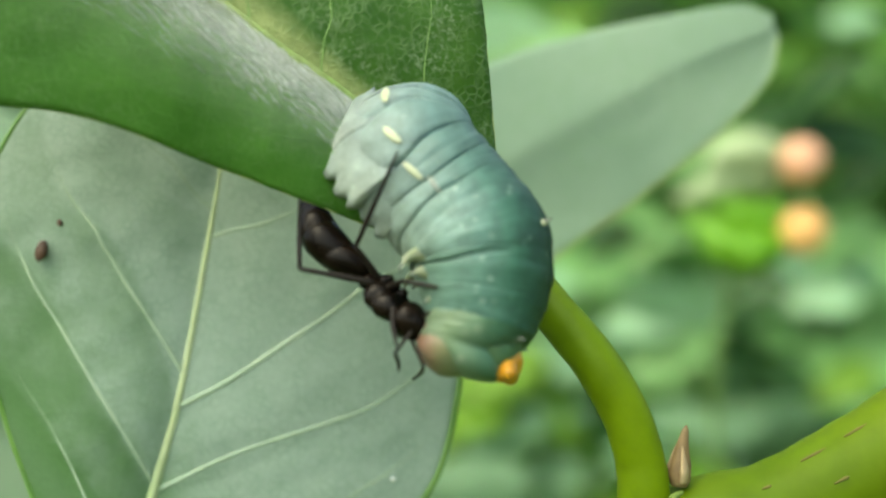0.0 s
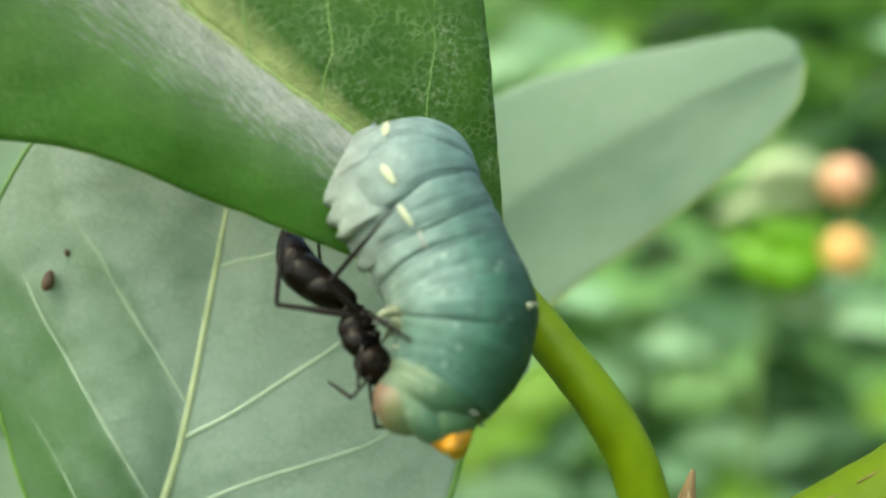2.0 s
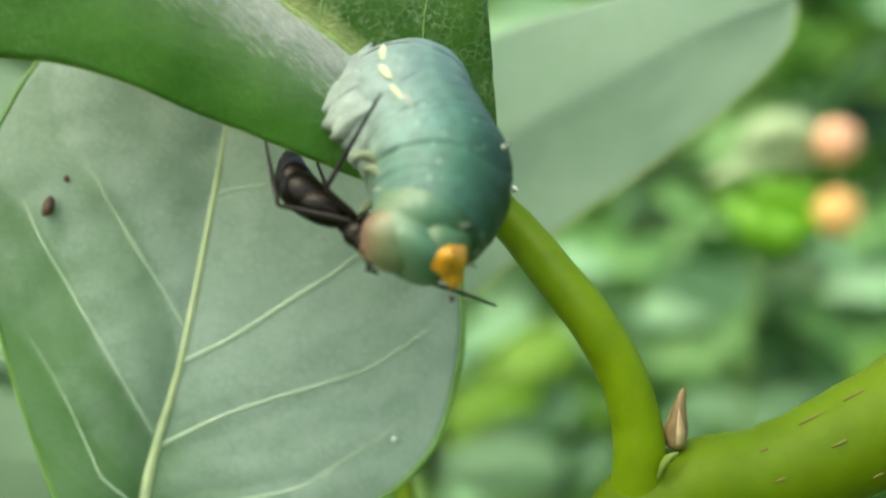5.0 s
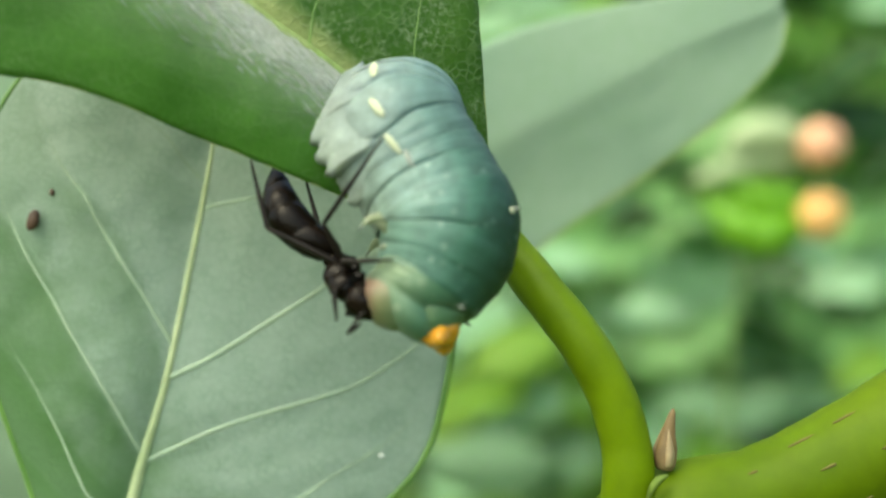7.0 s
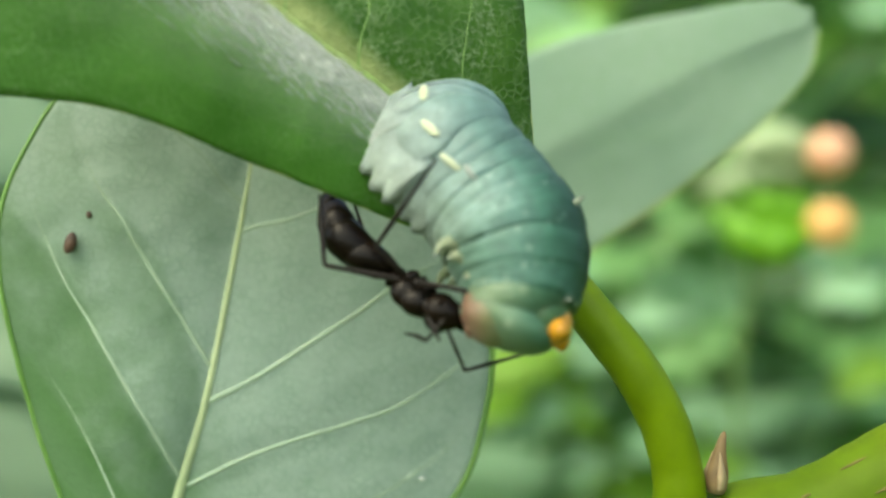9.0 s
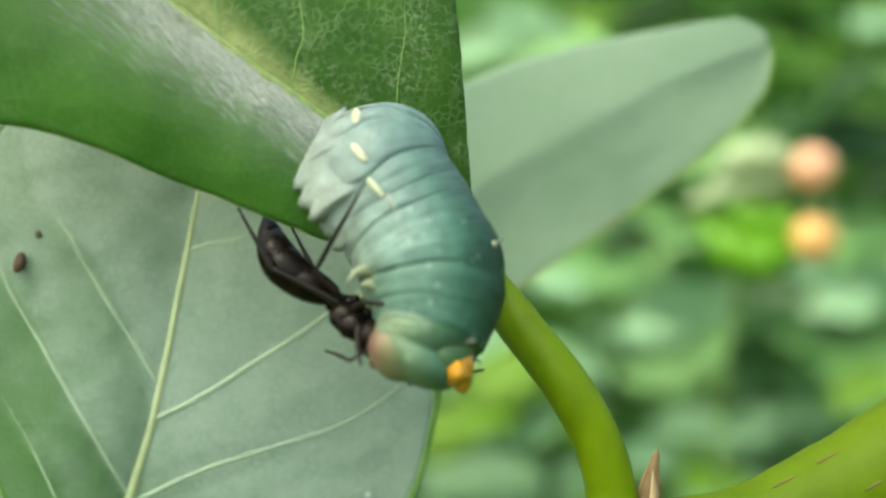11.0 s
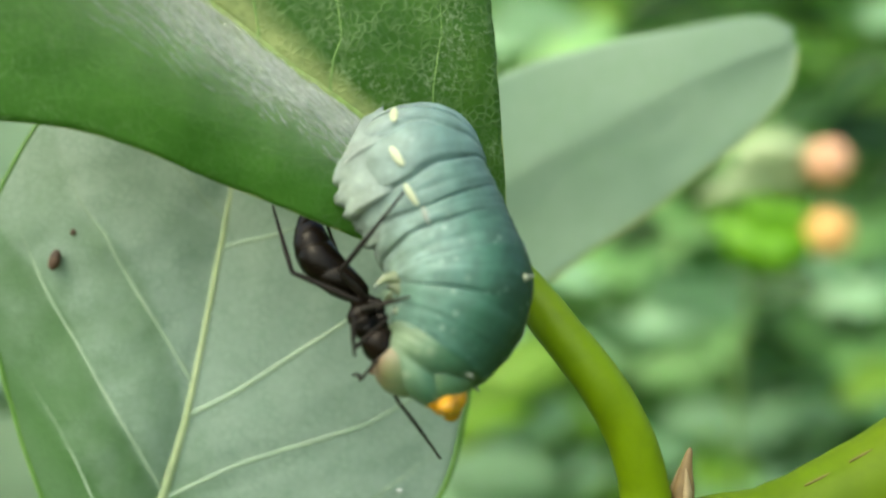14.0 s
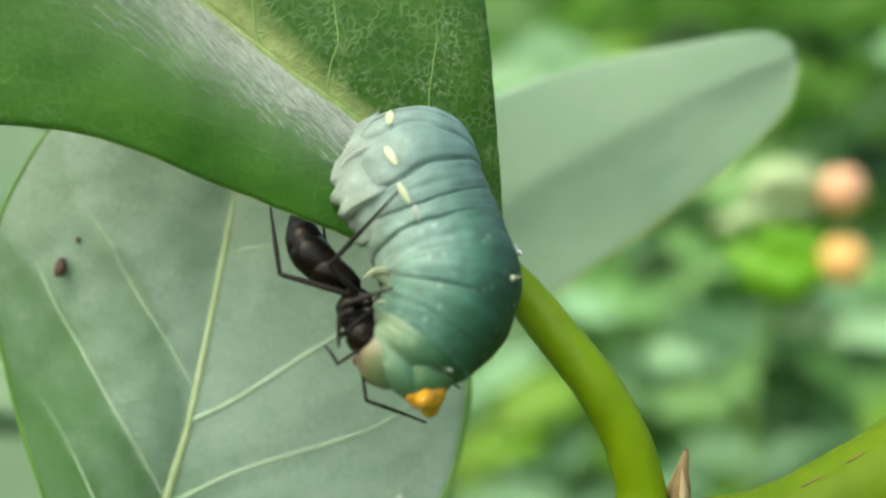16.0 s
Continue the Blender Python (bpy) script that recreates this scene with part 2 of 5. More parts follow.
M_VEIN_SIDE = skin_material("side_vein", ((0.3, (0.30, 0.41, 0.30)), (0.7, (0.345, 0.45, 0.33))), 0.55, 1500, 0.2, 0.2, 0.1)
M_MARGIN = skin_material("leaf_margin", ((0.3, (0.07, 0.17, 0.03)), (0.7, (0.14, 0.27, 0.06))), 0.5, 900, 0.2, 0.2, 0.1)
M_VEIN_GREEN = skin_material("veinlet", ((0.3, (0.13, 0.26, 0.06)), (0.7, (0.20, 0.33, 0.09))), 0.5, 1500, 0.2, 0.2, 0.1)
M_MIDRIB = skin_material("midrib", ((0.3, (0.17, 0.29, 0.06)), (0.7, (0.33, 0.39, 0.17))), 0.6, 1200, 0.6, 0.2, 0.15)
M_STEM = skin_material("green_stem", ((0.25, (0.092, 0.16, 0.002)), (0.75, (0.138, 0.215, 0.004))), 0.5, 500, 0.3, 0.3, 0.1, 0.15)
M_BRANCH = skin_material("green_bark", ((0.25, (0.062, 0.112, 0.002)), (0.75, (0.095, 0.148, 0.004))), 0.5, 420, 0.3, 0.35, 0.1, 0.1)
M_LENTICEL = skin_material("lenticel", ((0.3, (0.085, 0.085, 0.012)), (0.7, (0.13, 0.11, 0.025))), 0.7, 1500, 0.3, 0.4, 0)
M_BUD = skin_material("bud", ((0.25, (0.07, 0.045, 0.015)), (0.5, (0.17, 0.115, 0.05)), (0.75, (0.34, 0.26, 0.14))), 0.55, 1500, 0.5, 0.5, 0.1)
M_BUD_PALE = skin_material("bud_scale", ((0.3, (0.24, 0.17, 0.08)), (0.7, (0.42, 0.33, 0.20))), 0.55, 1200, 0.35, 0.4, 0.1)
M_SEAM = skin_material("seam", ((0.3, (0.085, 0.145, 0.008)), (0.7, (0.125, 0.185, 0.03))), 0.7, 1500, 0.4, 0.5, 0.1)
M_SILK = skin_material("silk", ((0.3, (0.46, 0.52, 0.48)), (0.7, (0.60, 0.65, 0.60))), 0.45, 2000, 0.15, 0.1, 0.2)
M_BROWN = skin_material("scale_insect", ((0.3, (0.03, 0.02, 0.013)), (0.7, (0.10, 0.055, 0.035))), 0.5, 2500, 0.4, 0.5, 0)
# skin darkens from belly to back; the front's darkest stops also paint in shade
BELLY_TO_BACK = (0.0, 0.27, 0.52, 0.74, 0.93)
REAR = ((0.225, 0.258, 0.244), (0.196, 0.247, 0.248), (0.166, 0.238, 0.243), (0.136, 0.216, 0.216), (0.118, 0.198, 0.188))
FRONT_SKIN_SHADED = ((0.19, 0.255, 0.205), (0.135, 0.222, 0.2), (0.088, 0.18, 0.158), (0.037, 0.105, 0.077), (0.009, 0.037, 0.019))
BEHIND_HEAD_SHADED = ((0.115, 0.175, 0.13), (0.09, 0.172, 0.14), (0.065, 0.15, 0.122), (0.032, 0.10, 0.068), (0.009, 0.038, 0.018))


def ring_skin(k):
    """Skin of one ring: k runs from the pale rear (0) to the deep teal front (1), whose dark back side includes painted
    shade.
    """
    stops = [(p, tuple(a + (b - a) * k for a, b in zip(x, y))) for p, x, y in zip(BELLY_TO_BACK, REAR, FRONT_SKIN_SHADED)]
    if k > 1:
        stops = list(zip(BELLY_TO_BACK, BEHIND_HEAD_SHADED))
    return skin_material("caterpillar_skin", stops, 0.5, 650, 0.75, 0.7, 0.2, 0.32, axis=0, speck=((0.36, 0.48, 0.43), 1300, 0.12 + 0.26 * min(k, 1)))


# the neck's dark back stops carry painted shade on its right side too
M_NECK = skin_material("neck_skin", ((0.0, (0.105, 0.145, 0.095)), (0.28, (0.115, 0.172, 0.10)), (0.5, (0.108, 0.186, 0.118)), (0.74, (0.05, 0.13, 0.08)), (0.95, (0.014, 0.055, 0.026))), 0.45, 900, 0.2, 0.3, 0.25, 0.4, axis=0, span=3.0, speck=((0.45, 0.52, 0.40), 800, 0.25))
M_FACE = skin_material("face", ((0.06, (0.165, 0.09, 0.062)), (0.22, (0.165, 0.118, 0.075)), (0.38, (0.148, 0.148, 0.078)), (0.6, (0.12, 0.168, 0.092)), (0.9, (0.09, 0.16, 0.105))), 0.38, 1200, 0.25, 0.25, 0.35, 0.45, axis=0, span=2.2)
M_DASH = skin_material("yellow_dash", ((0.3, (0.36, 0.41, 0.27)), (0.7, (0.43, 0.47, 0.33))), 0.45, 1500, 0.15, 0.2, 0.2)
M_PALE = skin_material("pale_flesh", ((0.3, (0.205, 0.24, 0.215)), (0.7, (0.25, 0.285, 0.255))), 0.4, 1200, 0.15, 0.2, 0.35)
M_LEG = skin_material("leg_flesh", ((0.3, (0.13, 0.17, 0.10)), (0.7, (0.20, 0.23, 0.15))), 0.4, 1200, 0.15, 0.2, 0.35)
M_ORANGE = skin_material("orange_horns", ((0.3, (0.40, 0.17, 0.006)), (0.7, (0.50, 0.29, 0.025))), 0.3, 1200, 0.2, 0.2, 0.3, 0.5)
M_HORN_BASE = skin_material("horn_base", ((0.3, (0.04, 0.11, 0.06)), (0.7, (0.09, 0.15, 0.06))), 0.4, 1200, 0.3, 0.3, 0.25, 0.4)
M_SPINE = skin_material("spine", ((0.3, (0.05, 0.07, 0.06)), (0.7, (0.20, 0.24, 0.20))), 0.4, 1500, 0.2, 0.2, 0.1)
M_ANT = skin_material("ant_shell", ((0.3, (0.002, 0.0016, 0.0012)), (0.7, (0.008, 0.005, 0.003))), 0.27, 2200, 0.4, 0.3, 0, 0.11)
M_ANT_LEG = skin_material("ant_leg", ((0.3, (0.005, 0.004, 0.003)), (0.7, (0.014, 0.010, 0.008))), 0.45, 2200, 0.4, 0.3, 0, 0.2)
M_HEDGE = leaf_material("hedge_leaf", (0.11, 0.28, 0.045), (0.30, 0.49, 0.18), (0.1, 0.2, 0.05), 100, 0.1, 0.45, 0.5, 0.1, cloud=14)
M_SAGE = leaf_material("sage_leaf", (0.27, 0.46, 0.29), (0.34, 0.53, 0.35), (0.25, 0.4, 0.2), 200, 0.1, 0.5, 0.35, 0.1, cloud=40)
M_DULL = leaf_material("dull_leaf", (0.22, 0.43, 0.15), (0.30, 0.51, 0.22), (0.2, 0.4, 0.1), 200, 0.1, 0.45, 0.3, 0.1, cloud=40)
M_HAZE = leaf_material("grey_green_leaf", (0.14, 0.23, 0.15), (0.20, 0.30, 0.20), (0.14, 0.22, 0.13), 300, 0.1, 0.55, 0.25, 0.1, cloud=60)
# very dark leaf colour that stands in for shaded gaps in the foliage
M_GAP_SHADE = leaf_material("gap_shade_leaf", (0.014, 0.065, 0.008), (0.034, 0.105, 0.018), (0.03, 0.1, 0.02), 200, 0.1, 0.5, 0.1, 0.1, cloud=40)
M_BRIGHT = leaf_material("bright_leaf", (0.19, 0.37, 0.03), (0.29, 0.46, 0.07), (0.2, 0.4, 0.05), 200, 0.1, 0.45, 0.3, 0.1, cloud=40)
M_HUSK = leaf_material("green_husk", (0.10, 0.28, 0.003), (0.14, 0.34, 0.006), (0.1, 0.3, 0.02), 200, 0.1, 0.5, 0.15, 0.1, cloud=60)
M_HUSK_PALE = leaf_material("pale_husk", (0.27, 0.38, 0.18), (0.38, 0.46, 0.27), (0.25, 0.38, 0.15), 200, 0.1, 0.5, 0.15, 0.1, cloud=60)
M_FRUIT = skin_material("orange_fruit", ((0.3, (0.60, 0.33, 0.11)), (0.7, (0.66, 0.43, 0.16))), 0.4, 200, 0.2, 0.1, 0.2)
M_FRUIT_PINK = skin_material("pink_fruit", ((0.3, (0.60, 0.33, 0.20)), (0.7, (0.66, 0.42, 0.28))), 0.4, 200, 0.2, 0.1, 0.2)
M_GROUND = skin_material("soil", ((0.3, (0.05, 0.07, 0.02)), (0.7, (0.10, 0.13, 0.04))), 0.9, 60, 0.5, 0.6, 0, 0.2)
M_BARK = skin_material("shrub_stem", ((0.3, (0.07, 0.14, 0.035)), (0.7, (0.13, 0.22, 0.06))), 0.7, 200, 0.4, 0.5, 0, 0.3)

# ---------------------------------------------------------------- ground and the hedge behind
GROUND = -620.0
bm = bmesh.new()
bmesh.ops.create_grid(bm, x_segments=60, y_segments=60, size=1)
for v in bm.verts:
    k = v.co.xy.length
    v.co = Vector((v.co.x * 400000 * k ** 3, v.co.y * 400000 * k ** 3, GROUND + 20 * noise.noise(v.co * 30)))
tagged(part("ground", bm, M_GROUND), "dark soil with low green growth", "ground", kind="structure")


def leaf_grid(length, width, fold, droop, nu=8, nv=4):
    """A pointed oval leaf along +x, folded at its midrib. Returns verts and faces."""
    vs, fs = [], []
    for i in range(nu + 1):
        u = i / nu
        half = width * 0.5 * max(0.02, math.sin(math.pi * u ** 0.8) ** 0.75)
        for j in range(-nv // 2, nv // 2 + 1):
            s = j / (nv // 2)
            vs.append((length * u, half * s, fold * half * abs(s) - droop * length * u * u))
    w = nv + 1
    for i in range(nu):
        for j in range(nv):
            a = i * w + j
            fs.append((a, a + w, a + w + 1, a + 1))
    return vs, fs


def hedge(count, y0, y1, wide, top0, top1, seed, scale=1.0):
    """A hedge from the ground up: many single leaves; its top rises from top0 at the front to top1 at the back."""
    rnd = random.Random(seed)
    verts, faces = [], []
    for _ in range(count):
        y = rnd.uniform(y0, y1)
        x = rnd.uniform(-wide, wide)
        top = top0 + (top1 - top0) * (y - y0) / (y1 - y0) + 60 * noise.noise(Vector((x, y, 0)) * 0.004)
        z = GROUND + 15 + (top - GROUND) * rnd.random() ** 0.8
        size = rnd.uniform(45, 80) * scale
        vs, fs = leaf_grid(size, size * rnd.uniform(0.42, 0.6), rnd.uniform(0.05, 0.4), rnd.uniform(0, 0.35), 5, 2)
        m = Matrix.Translation((x, y, z)) @ Euler((rnd.uniform(-1.2, 1.2), rnd.uniform(-0.7, 0.7), rnd.uniform(-3.1, 3.1))).to_matrix().to_4x4()
        k = len(verts)
        verts += [tuple((m @ Vector(q)) * MM) for q in vs]
        faces += [tuple(k + a for a in f) for f in fs]
    me = bpy.data.meshes.new("hedge_leaves")
    me.from_pydata(verts, [], faces)
    me.polygons.foreach_set("use_smooth", [True] * len(me.polygons))
    me.materials.append(M_HEDGE)
    return tagged(new("hedge_leaves", me), "dense dark green hedge foliage far behind", "hedge", kind="stuff")


hedge(14000, 620, 1500, 950, 230, 450, 5)
hedge(6500, 1500, 2600, 1700, 500, 740, 8, 2.4)


def leaf_mesh(name, length, width, fold, droop, material):
    vs, fs = leaf_grid(length, width, fold, droop, 10, 6)
    bm = bmesh.new()
    q = [bm.verts.new(c) for c in vs]
    for f in fs:
        bm.faces.new([q[i] for i in f])
    ext = bmesh.ops.solidify(bm, geom=bm.faces[:], thickness=0.3)
    me = bpy.data.meshes.new(name)
    for v in bm.verts:
        v.co *= MM
    bm.to_mesh(me)
    bm.free()
    me.polygons.foreach_set("use_smooth", [True] * len(me.polygons))
    me.materials.append(material)
    return me


SAGE_MESH = leaf_mesh("leaf", 46, 26, 0.2, 0.18, M_SAGE)
DULL_MESH = leaf_mesh("leaf", 46, 28, 0.3, 0.25, M_DULL)
HAZE_MESH = leaf_mesh("leaf", 46, 30, 0.1, 0.15, M_HAZE)
GAP_SHADE_MESH = leaf_mesh("leaf", 46, 30, 0.3, 0.25, M_GAP_SHADE)
BRIGHT_MESH = leaf_mesh("leaf", 40, 22, 0.25, 0.2, M_BRIGHT)


def shrub(label, foot, top, leaves, group, seed):
    """A shrub behind the twig: one stem from the ground and its leaves round their middles, each turned to the light."""
    rnd = random.Random(seed)
    ob = thing("shrub", label, "shrub", group, (foot[0], foot[1], GROUND))
    base = Vector((foot[0], foot[1], GROUND))
    line = [(0, 0, -4), ((top[0] - foot[0]) * 0.4, 6, (top[2] - GROUND) * 0.5), Vector(top) - base]
    part("stem", tube(line, [4.5, 2.4, 1.1], 10, 24), M_BARK, ob)
    for mesh, x, y, z, size in leaves:
        o = new("leaf", mesh)
        o.parent = ob
        flip = -1 if x < foot[0] else 1
        turn = pose(0, 0, 0, flip * rnd.uniform(40, 58), rnd.uniform(-8, 28), rnd.uniform(-28, 28) + (180 if flip < 0 else 0))
        leaf_base = Vector((x, y, z)) - base - turn.to_3x3() @ Vector((22 * size, 0, 0))
        o.matrix_basis = metres(Matrix.Translation(leaf_base) @ turn) @ Matrix.Scale(size, 4)
        # its stalk, rising from the stem
        share = min(max((z - 70 - GROUND) / (top[2] - GROUND), 0.3), 0.98)
        root = at_curve(line, share * 2)
        part("leaf_stalk", tube([root, root.lerp(leaf_base, 0.5) + Vector((0, 4, -8)), leaf_base], [0.9, 0.6, 0.4], 6, 12), M_BARK, ob)
    return ob


shrub("tall shrub with broad pale green leaves, out of focus", (31, 548), (36, 538, 98), [
    (DULL_MESH, 14, 496, 52, 1.09),
    (SAGE_MESH, 19, 350, 71, 0.85),
    (SAGE_MESH, 20, 526, -103, 1.07),
    (DULL_MESH, 20, 506, 123, 1.03),
    (SAGE_MESH, 25, 320, -77, 0.75),
    (DULL_MESH, 26, 486, 9, 1.09),
    (BRIGHT_MESH, 30, 330, -44, 0.74),
    (SAGE_MESH, 31, 330, 75, 0.77),
    (SAGE_MESH, 38, 528, -36, 1.46),
    (DULL_MESH, 39, 400, -75, 0.71),
    (DULL_MESH, 40, 350, -57, 0.55),
    (SAGE_MESH, 42, 330, -10, 0.48),
    (BRIGHT_MESH, 43, 360, -39, 0.60),
    (SAGE_MESH, 45, 360, -75, 0.65),
], "shrubs behind", 11)
shrub("bushy shrub with pale and bright green leaves, out of focus", (62, 564), (67, 554, 78), [
    (DULL_MESH, 50, 400, 77, 0.85),
    (BRIGHT_MESH, 51, 340, 78, 0.52),
    (DULL_MESH, 51, 498, -7, 1.19),
    (SAGE_MESH, 55, 544, 40, 1.06),
    (DULL_MESH, 55, 360, -21, 0.52),
    (SAGE_MESH, 57, 485, -48, 1.08),
    (GAP_SHADE_MESH, 59, 300, 2, 0.43),
    (DULL_MESH, 61, 516, 103, 1.14),
    (SAGE_MESH, 63, 350, -32, 0.55),
    (SAGE_MESH, 65, 512, -91, 1.27),
    (SAGE_MESH, 66, 380, -89, 0.77),
    (DULL_MESH, 72, 310, 9, 0.42),
    (SAGE_MESH, 75, 340, -26, 0.62),
    (SAGE_MESH, 82, 320, -17, 0.83),
], "shrubs behind", 12)
shrub("leafy shrub with pale sage leaves, out of focus", (93, 559), (98, 549, 71), [
    (DULL_MESH, 82, 539, -45, 1.11),
    (SAGE_MESH, 83, 320, -56, 0.59),
    (GAP_SHADE_MESH, 83, 370, 86, 0.76),
    (DULL_MESH, 84, 420, -61, 0.69),
    (DULL_MESH, 88, 483, 96, 0.98),
    (DULL_MESH, 91, 400, -49, 0.81),
    (SAGE_MESH, 92, 472, -93, 1.27),
    (SAGE_MESH, 96, 520, 8, 1.07),
    (BRIGHT_MESH, 96, 340, -75, 0.67),
    (DULL_MESH, 98, 510, 50, 1.18),
    (SAGE_MESH, 102, 400, -6, 0.57),
    (SAGE_MESH, 103, 485, -86, 1.46),
    (GAP_SHADE_MESH, 104, 400, 88, 0.57),
    (GAP_SHADE_MESH, 106, 320, -37, 0.67),
], "shrubs behind", 13)
shrub("shrub with pale leaves and dark ones as shaded gaps, out of focus", (124, 560), (129, 550, 70), [
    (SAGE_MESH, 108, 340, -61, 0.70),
    (GAP_SHADE_MESH, 116, 340, -15, 0.54),
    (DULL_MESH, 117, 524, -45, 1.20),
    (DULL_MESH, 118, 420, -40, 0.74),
    (GAP_SHADE_MESH, 120, 330, -44, 0.61),
    (GAP_SHADE_MESH, 120, 540, 39, 1.52),
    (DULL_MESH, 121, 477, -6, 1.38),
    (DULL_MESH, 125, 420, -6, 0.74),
    (GAP_SHADE_MESH, 127, 310, -26, 0.42),
    (GAP_SHADE_MESH, 129, 360, 79, 0.52),
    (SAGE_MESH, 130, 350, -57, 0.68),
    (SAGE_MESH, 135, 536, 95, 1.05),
    (GAP_SHADE_MESH, 135, 473, -97, 1.15),
    (GAP_SHADE_MESH, 136, 420, 33, 0.79),
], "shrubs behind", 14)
shrub("spreading shrub with mixed green leaves, out of focus", (150, 544), (155, 534, 82), [
    (GAP_SHADE_MESH, 139, 380, 47, 0.73),
    (GAP_SHADE_MESH, 140, 350, 54, 0.81),
    (BRIGHT_MESH, 141, 330, -46, 0.70),
    (SAGE_MESH, 142, 350, -18, 0.64),
    (DULL_MESH, 143, 524, 47, 1.35),
    (DULL_MESH, 146, 489, 107, 1.02),
    (DULL_MESH, 149, 499, -2, 1.04),
    (DULL_MESH, 150, 507, -63, 1.24),
    (GAP_SHADE_MESH, 151, 360, 39, 0.78),
    (SAGE_MESH, 155, 360, -55, 0.65),
    (DULL_MESH, 156, 440, -39, 0.72),
    (DULL_MESH, 159, 400, 84, 0.81),
    (DULL_MESH, 166, 390, 67, 0.56),
    (DULL_MESH, 169, 489, 62, 1.17),
], "shrubs behind", 15)
shrub("dense shrub with green leaves and dark ones as shaded gaps, out of focus", (198, 577), (203, 567, 82), [
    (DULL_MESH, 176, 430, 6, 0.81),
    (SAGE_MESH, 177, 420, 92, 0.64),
    (GAP_SHADE_MESH, 177, 420, 24, 0.74),
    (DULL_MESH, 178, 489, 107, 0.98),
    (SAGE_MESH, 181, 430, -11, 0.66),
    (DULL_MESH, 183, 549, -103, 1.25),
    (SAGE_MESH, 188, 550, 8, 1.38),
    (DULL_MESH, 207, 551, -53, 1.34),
    (GAP_SHADE_MESH, 210, 494, 46, 1.46),
    (GAP_SHADE_MESH, 218, 512, -106, 1.49),
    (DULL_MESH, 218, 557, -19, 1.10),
    (GAP_SHADE_MESH, 223, 528, 100, 1.31),
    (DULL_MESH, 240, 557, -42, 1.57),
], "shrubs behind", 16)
shrub("low shrub with fresh yellow-green leaves, out of focus", (32, 372), (35, 362, -62), [
    (BRIGHT_MESH, 20, 310, -47, 0.75),
    (BRIGHT_MESH, 35, 330, -62, 0.79),
    (BRIGHT_MESH, 18, 340, -68, 0.86),
    (BRIGHT_MESH, 45, 340, -50, 0.71),
    (SAGE_MESH, 27, 300, -73, 0.63),
    (DULL_MESH, 15, 350, -83, 0.85),
    (BRIGHT_MESH, 54, 350, -73, 0.73),
], "shrubs behind", 21)
shrub("broad-leaved shrub with soft green leaves, out of focus", (60, 500), (62, 490, -50), [
    (SAGE_MESH, 20, 431, -8, 1.16),
    (SAGE_MESH, 20, 428, -48, 1.49),
    (DULL_MESH, 24, 432, -76, 1.50),
    (DULL_MESH, 19, 427, -95, 1.33),
    (DULL_MESH, 64, 456, -13, 1.51),
    (DULL_MESH, 60, 433, -49, 1.43),
    (DULL_MESH, 52, 436, -64, 1.32),
    (DULL_MESH, 52, 453, -97, 1.54),
    (DULL_MESH, 79, 445, -9, 1.28),
    (DULL_MESH, 96, 464, -51, 1.28),
    (DULL_MESH, 87, 433, -79, 1.49),
], "shrubs behind", 31)
shrub("broad-leaved shrub with soft green leaves, out of focus", (140, 500), (142, 490, -50), [
    (SAGE_MESH, 81, 445, -112, 1.38),
    (SAGE_MESH, 128, 441, -9, 1.46),
    (SAGE_MESH, 130, 463, -37, 1.60),
    (DULL_MESH, 114, 449, -75, 1.48),
    (SAGE_MESH, 121, 426, -102, 1.29),
    (SAGE_MESH, 163, 445, -5, 1.33),
    (SAGE_MESH, 151, 460, -72, 1.37),
    (SAGE_MESH, 155, 463, -102, 1.24),
    (DULL_MESH, 193, 442, -8, 1.27),
    (DULL_MESH, 181, 437, -47, 1.21),
    (DULL_MESH, 198, 456, -66, 1.41),
    (DULL_MESH, 196, 455, -101, 1.46),
], "shrubs behind", 32)
shrub("shrub with large pale and yellow-green leaves, out of focus", (38, 430), (40, 420, -45), [
    (SAGE_MESH, 14, 390, -42, 1.16),
    (BRIGHT_MESH, 31, 380, -37, 1.20),
    (SAGE_MESH, 47, 400, -56, 1.14),
    (BRIGHT_MESH, 16, 380, -66, 1.25),
    (SAGE_MESH, 38, 390, -80, 1.11),
    (BRIGHT_MESH, 56, 400, -78, 1.25),
    (SAGE_MESH, 16, 390, -93, 1.16),
    (BRIGHT_MESH, 41, 380, -97, 1.15),
    (SAGE_MESH, 61, 400, -104, 1.04),
], "shrubs behind", 41)
shrub("shrub with large pale and yellow-green leaves, out of focus", (42, 360), (43, 352, -45), [
    (SAGE_MESH, 12, 330, -32, 0.81),
    (BRIGHT_MESH, 22, 305, -39, 0.91),
    (SAGE_MESH, 43, 340, -37, 0.74),
    (BRIGHT_MESH, 11, 300, -50, 0.86),
    (SAGE_MESH, 27, 310, -57, 0.73),
    (BRIGHT_MESH, 45, 320, -55, 0.81),
    (SAGE_MESH, 16, 290, -69, 0.87),
    (SAGE_MESH, 36, 310, -75, 0.84),
    (BRIGHT_MESH, 51, 330, -81, 0.84),
    (SAGE_MESH, 75, 330, -68, 0.69),
    (BRIGHT_MESH, 74, 330, -84, 0.84),
    (BRIGHT_MESH, 96, 330, -75, 0.79),
], "shrubs behind", 43)
shrub("low shrub with pale and dark leaves", (-75, 190), (-78, 150, -10), [
    (HAZE_MESH, -66, 110, -34, 0.9),
    (HAZE_MESH, -71, 130, -14, 0.9),
    (HAZE_MESH, -66, 110, 16, 0.8),
    (HAZE_MESH, -78, 150, 0, 0.8),
    (HAZE_MESH, -86, 180, -60, 1.2),
], "shrubs behind", 3)


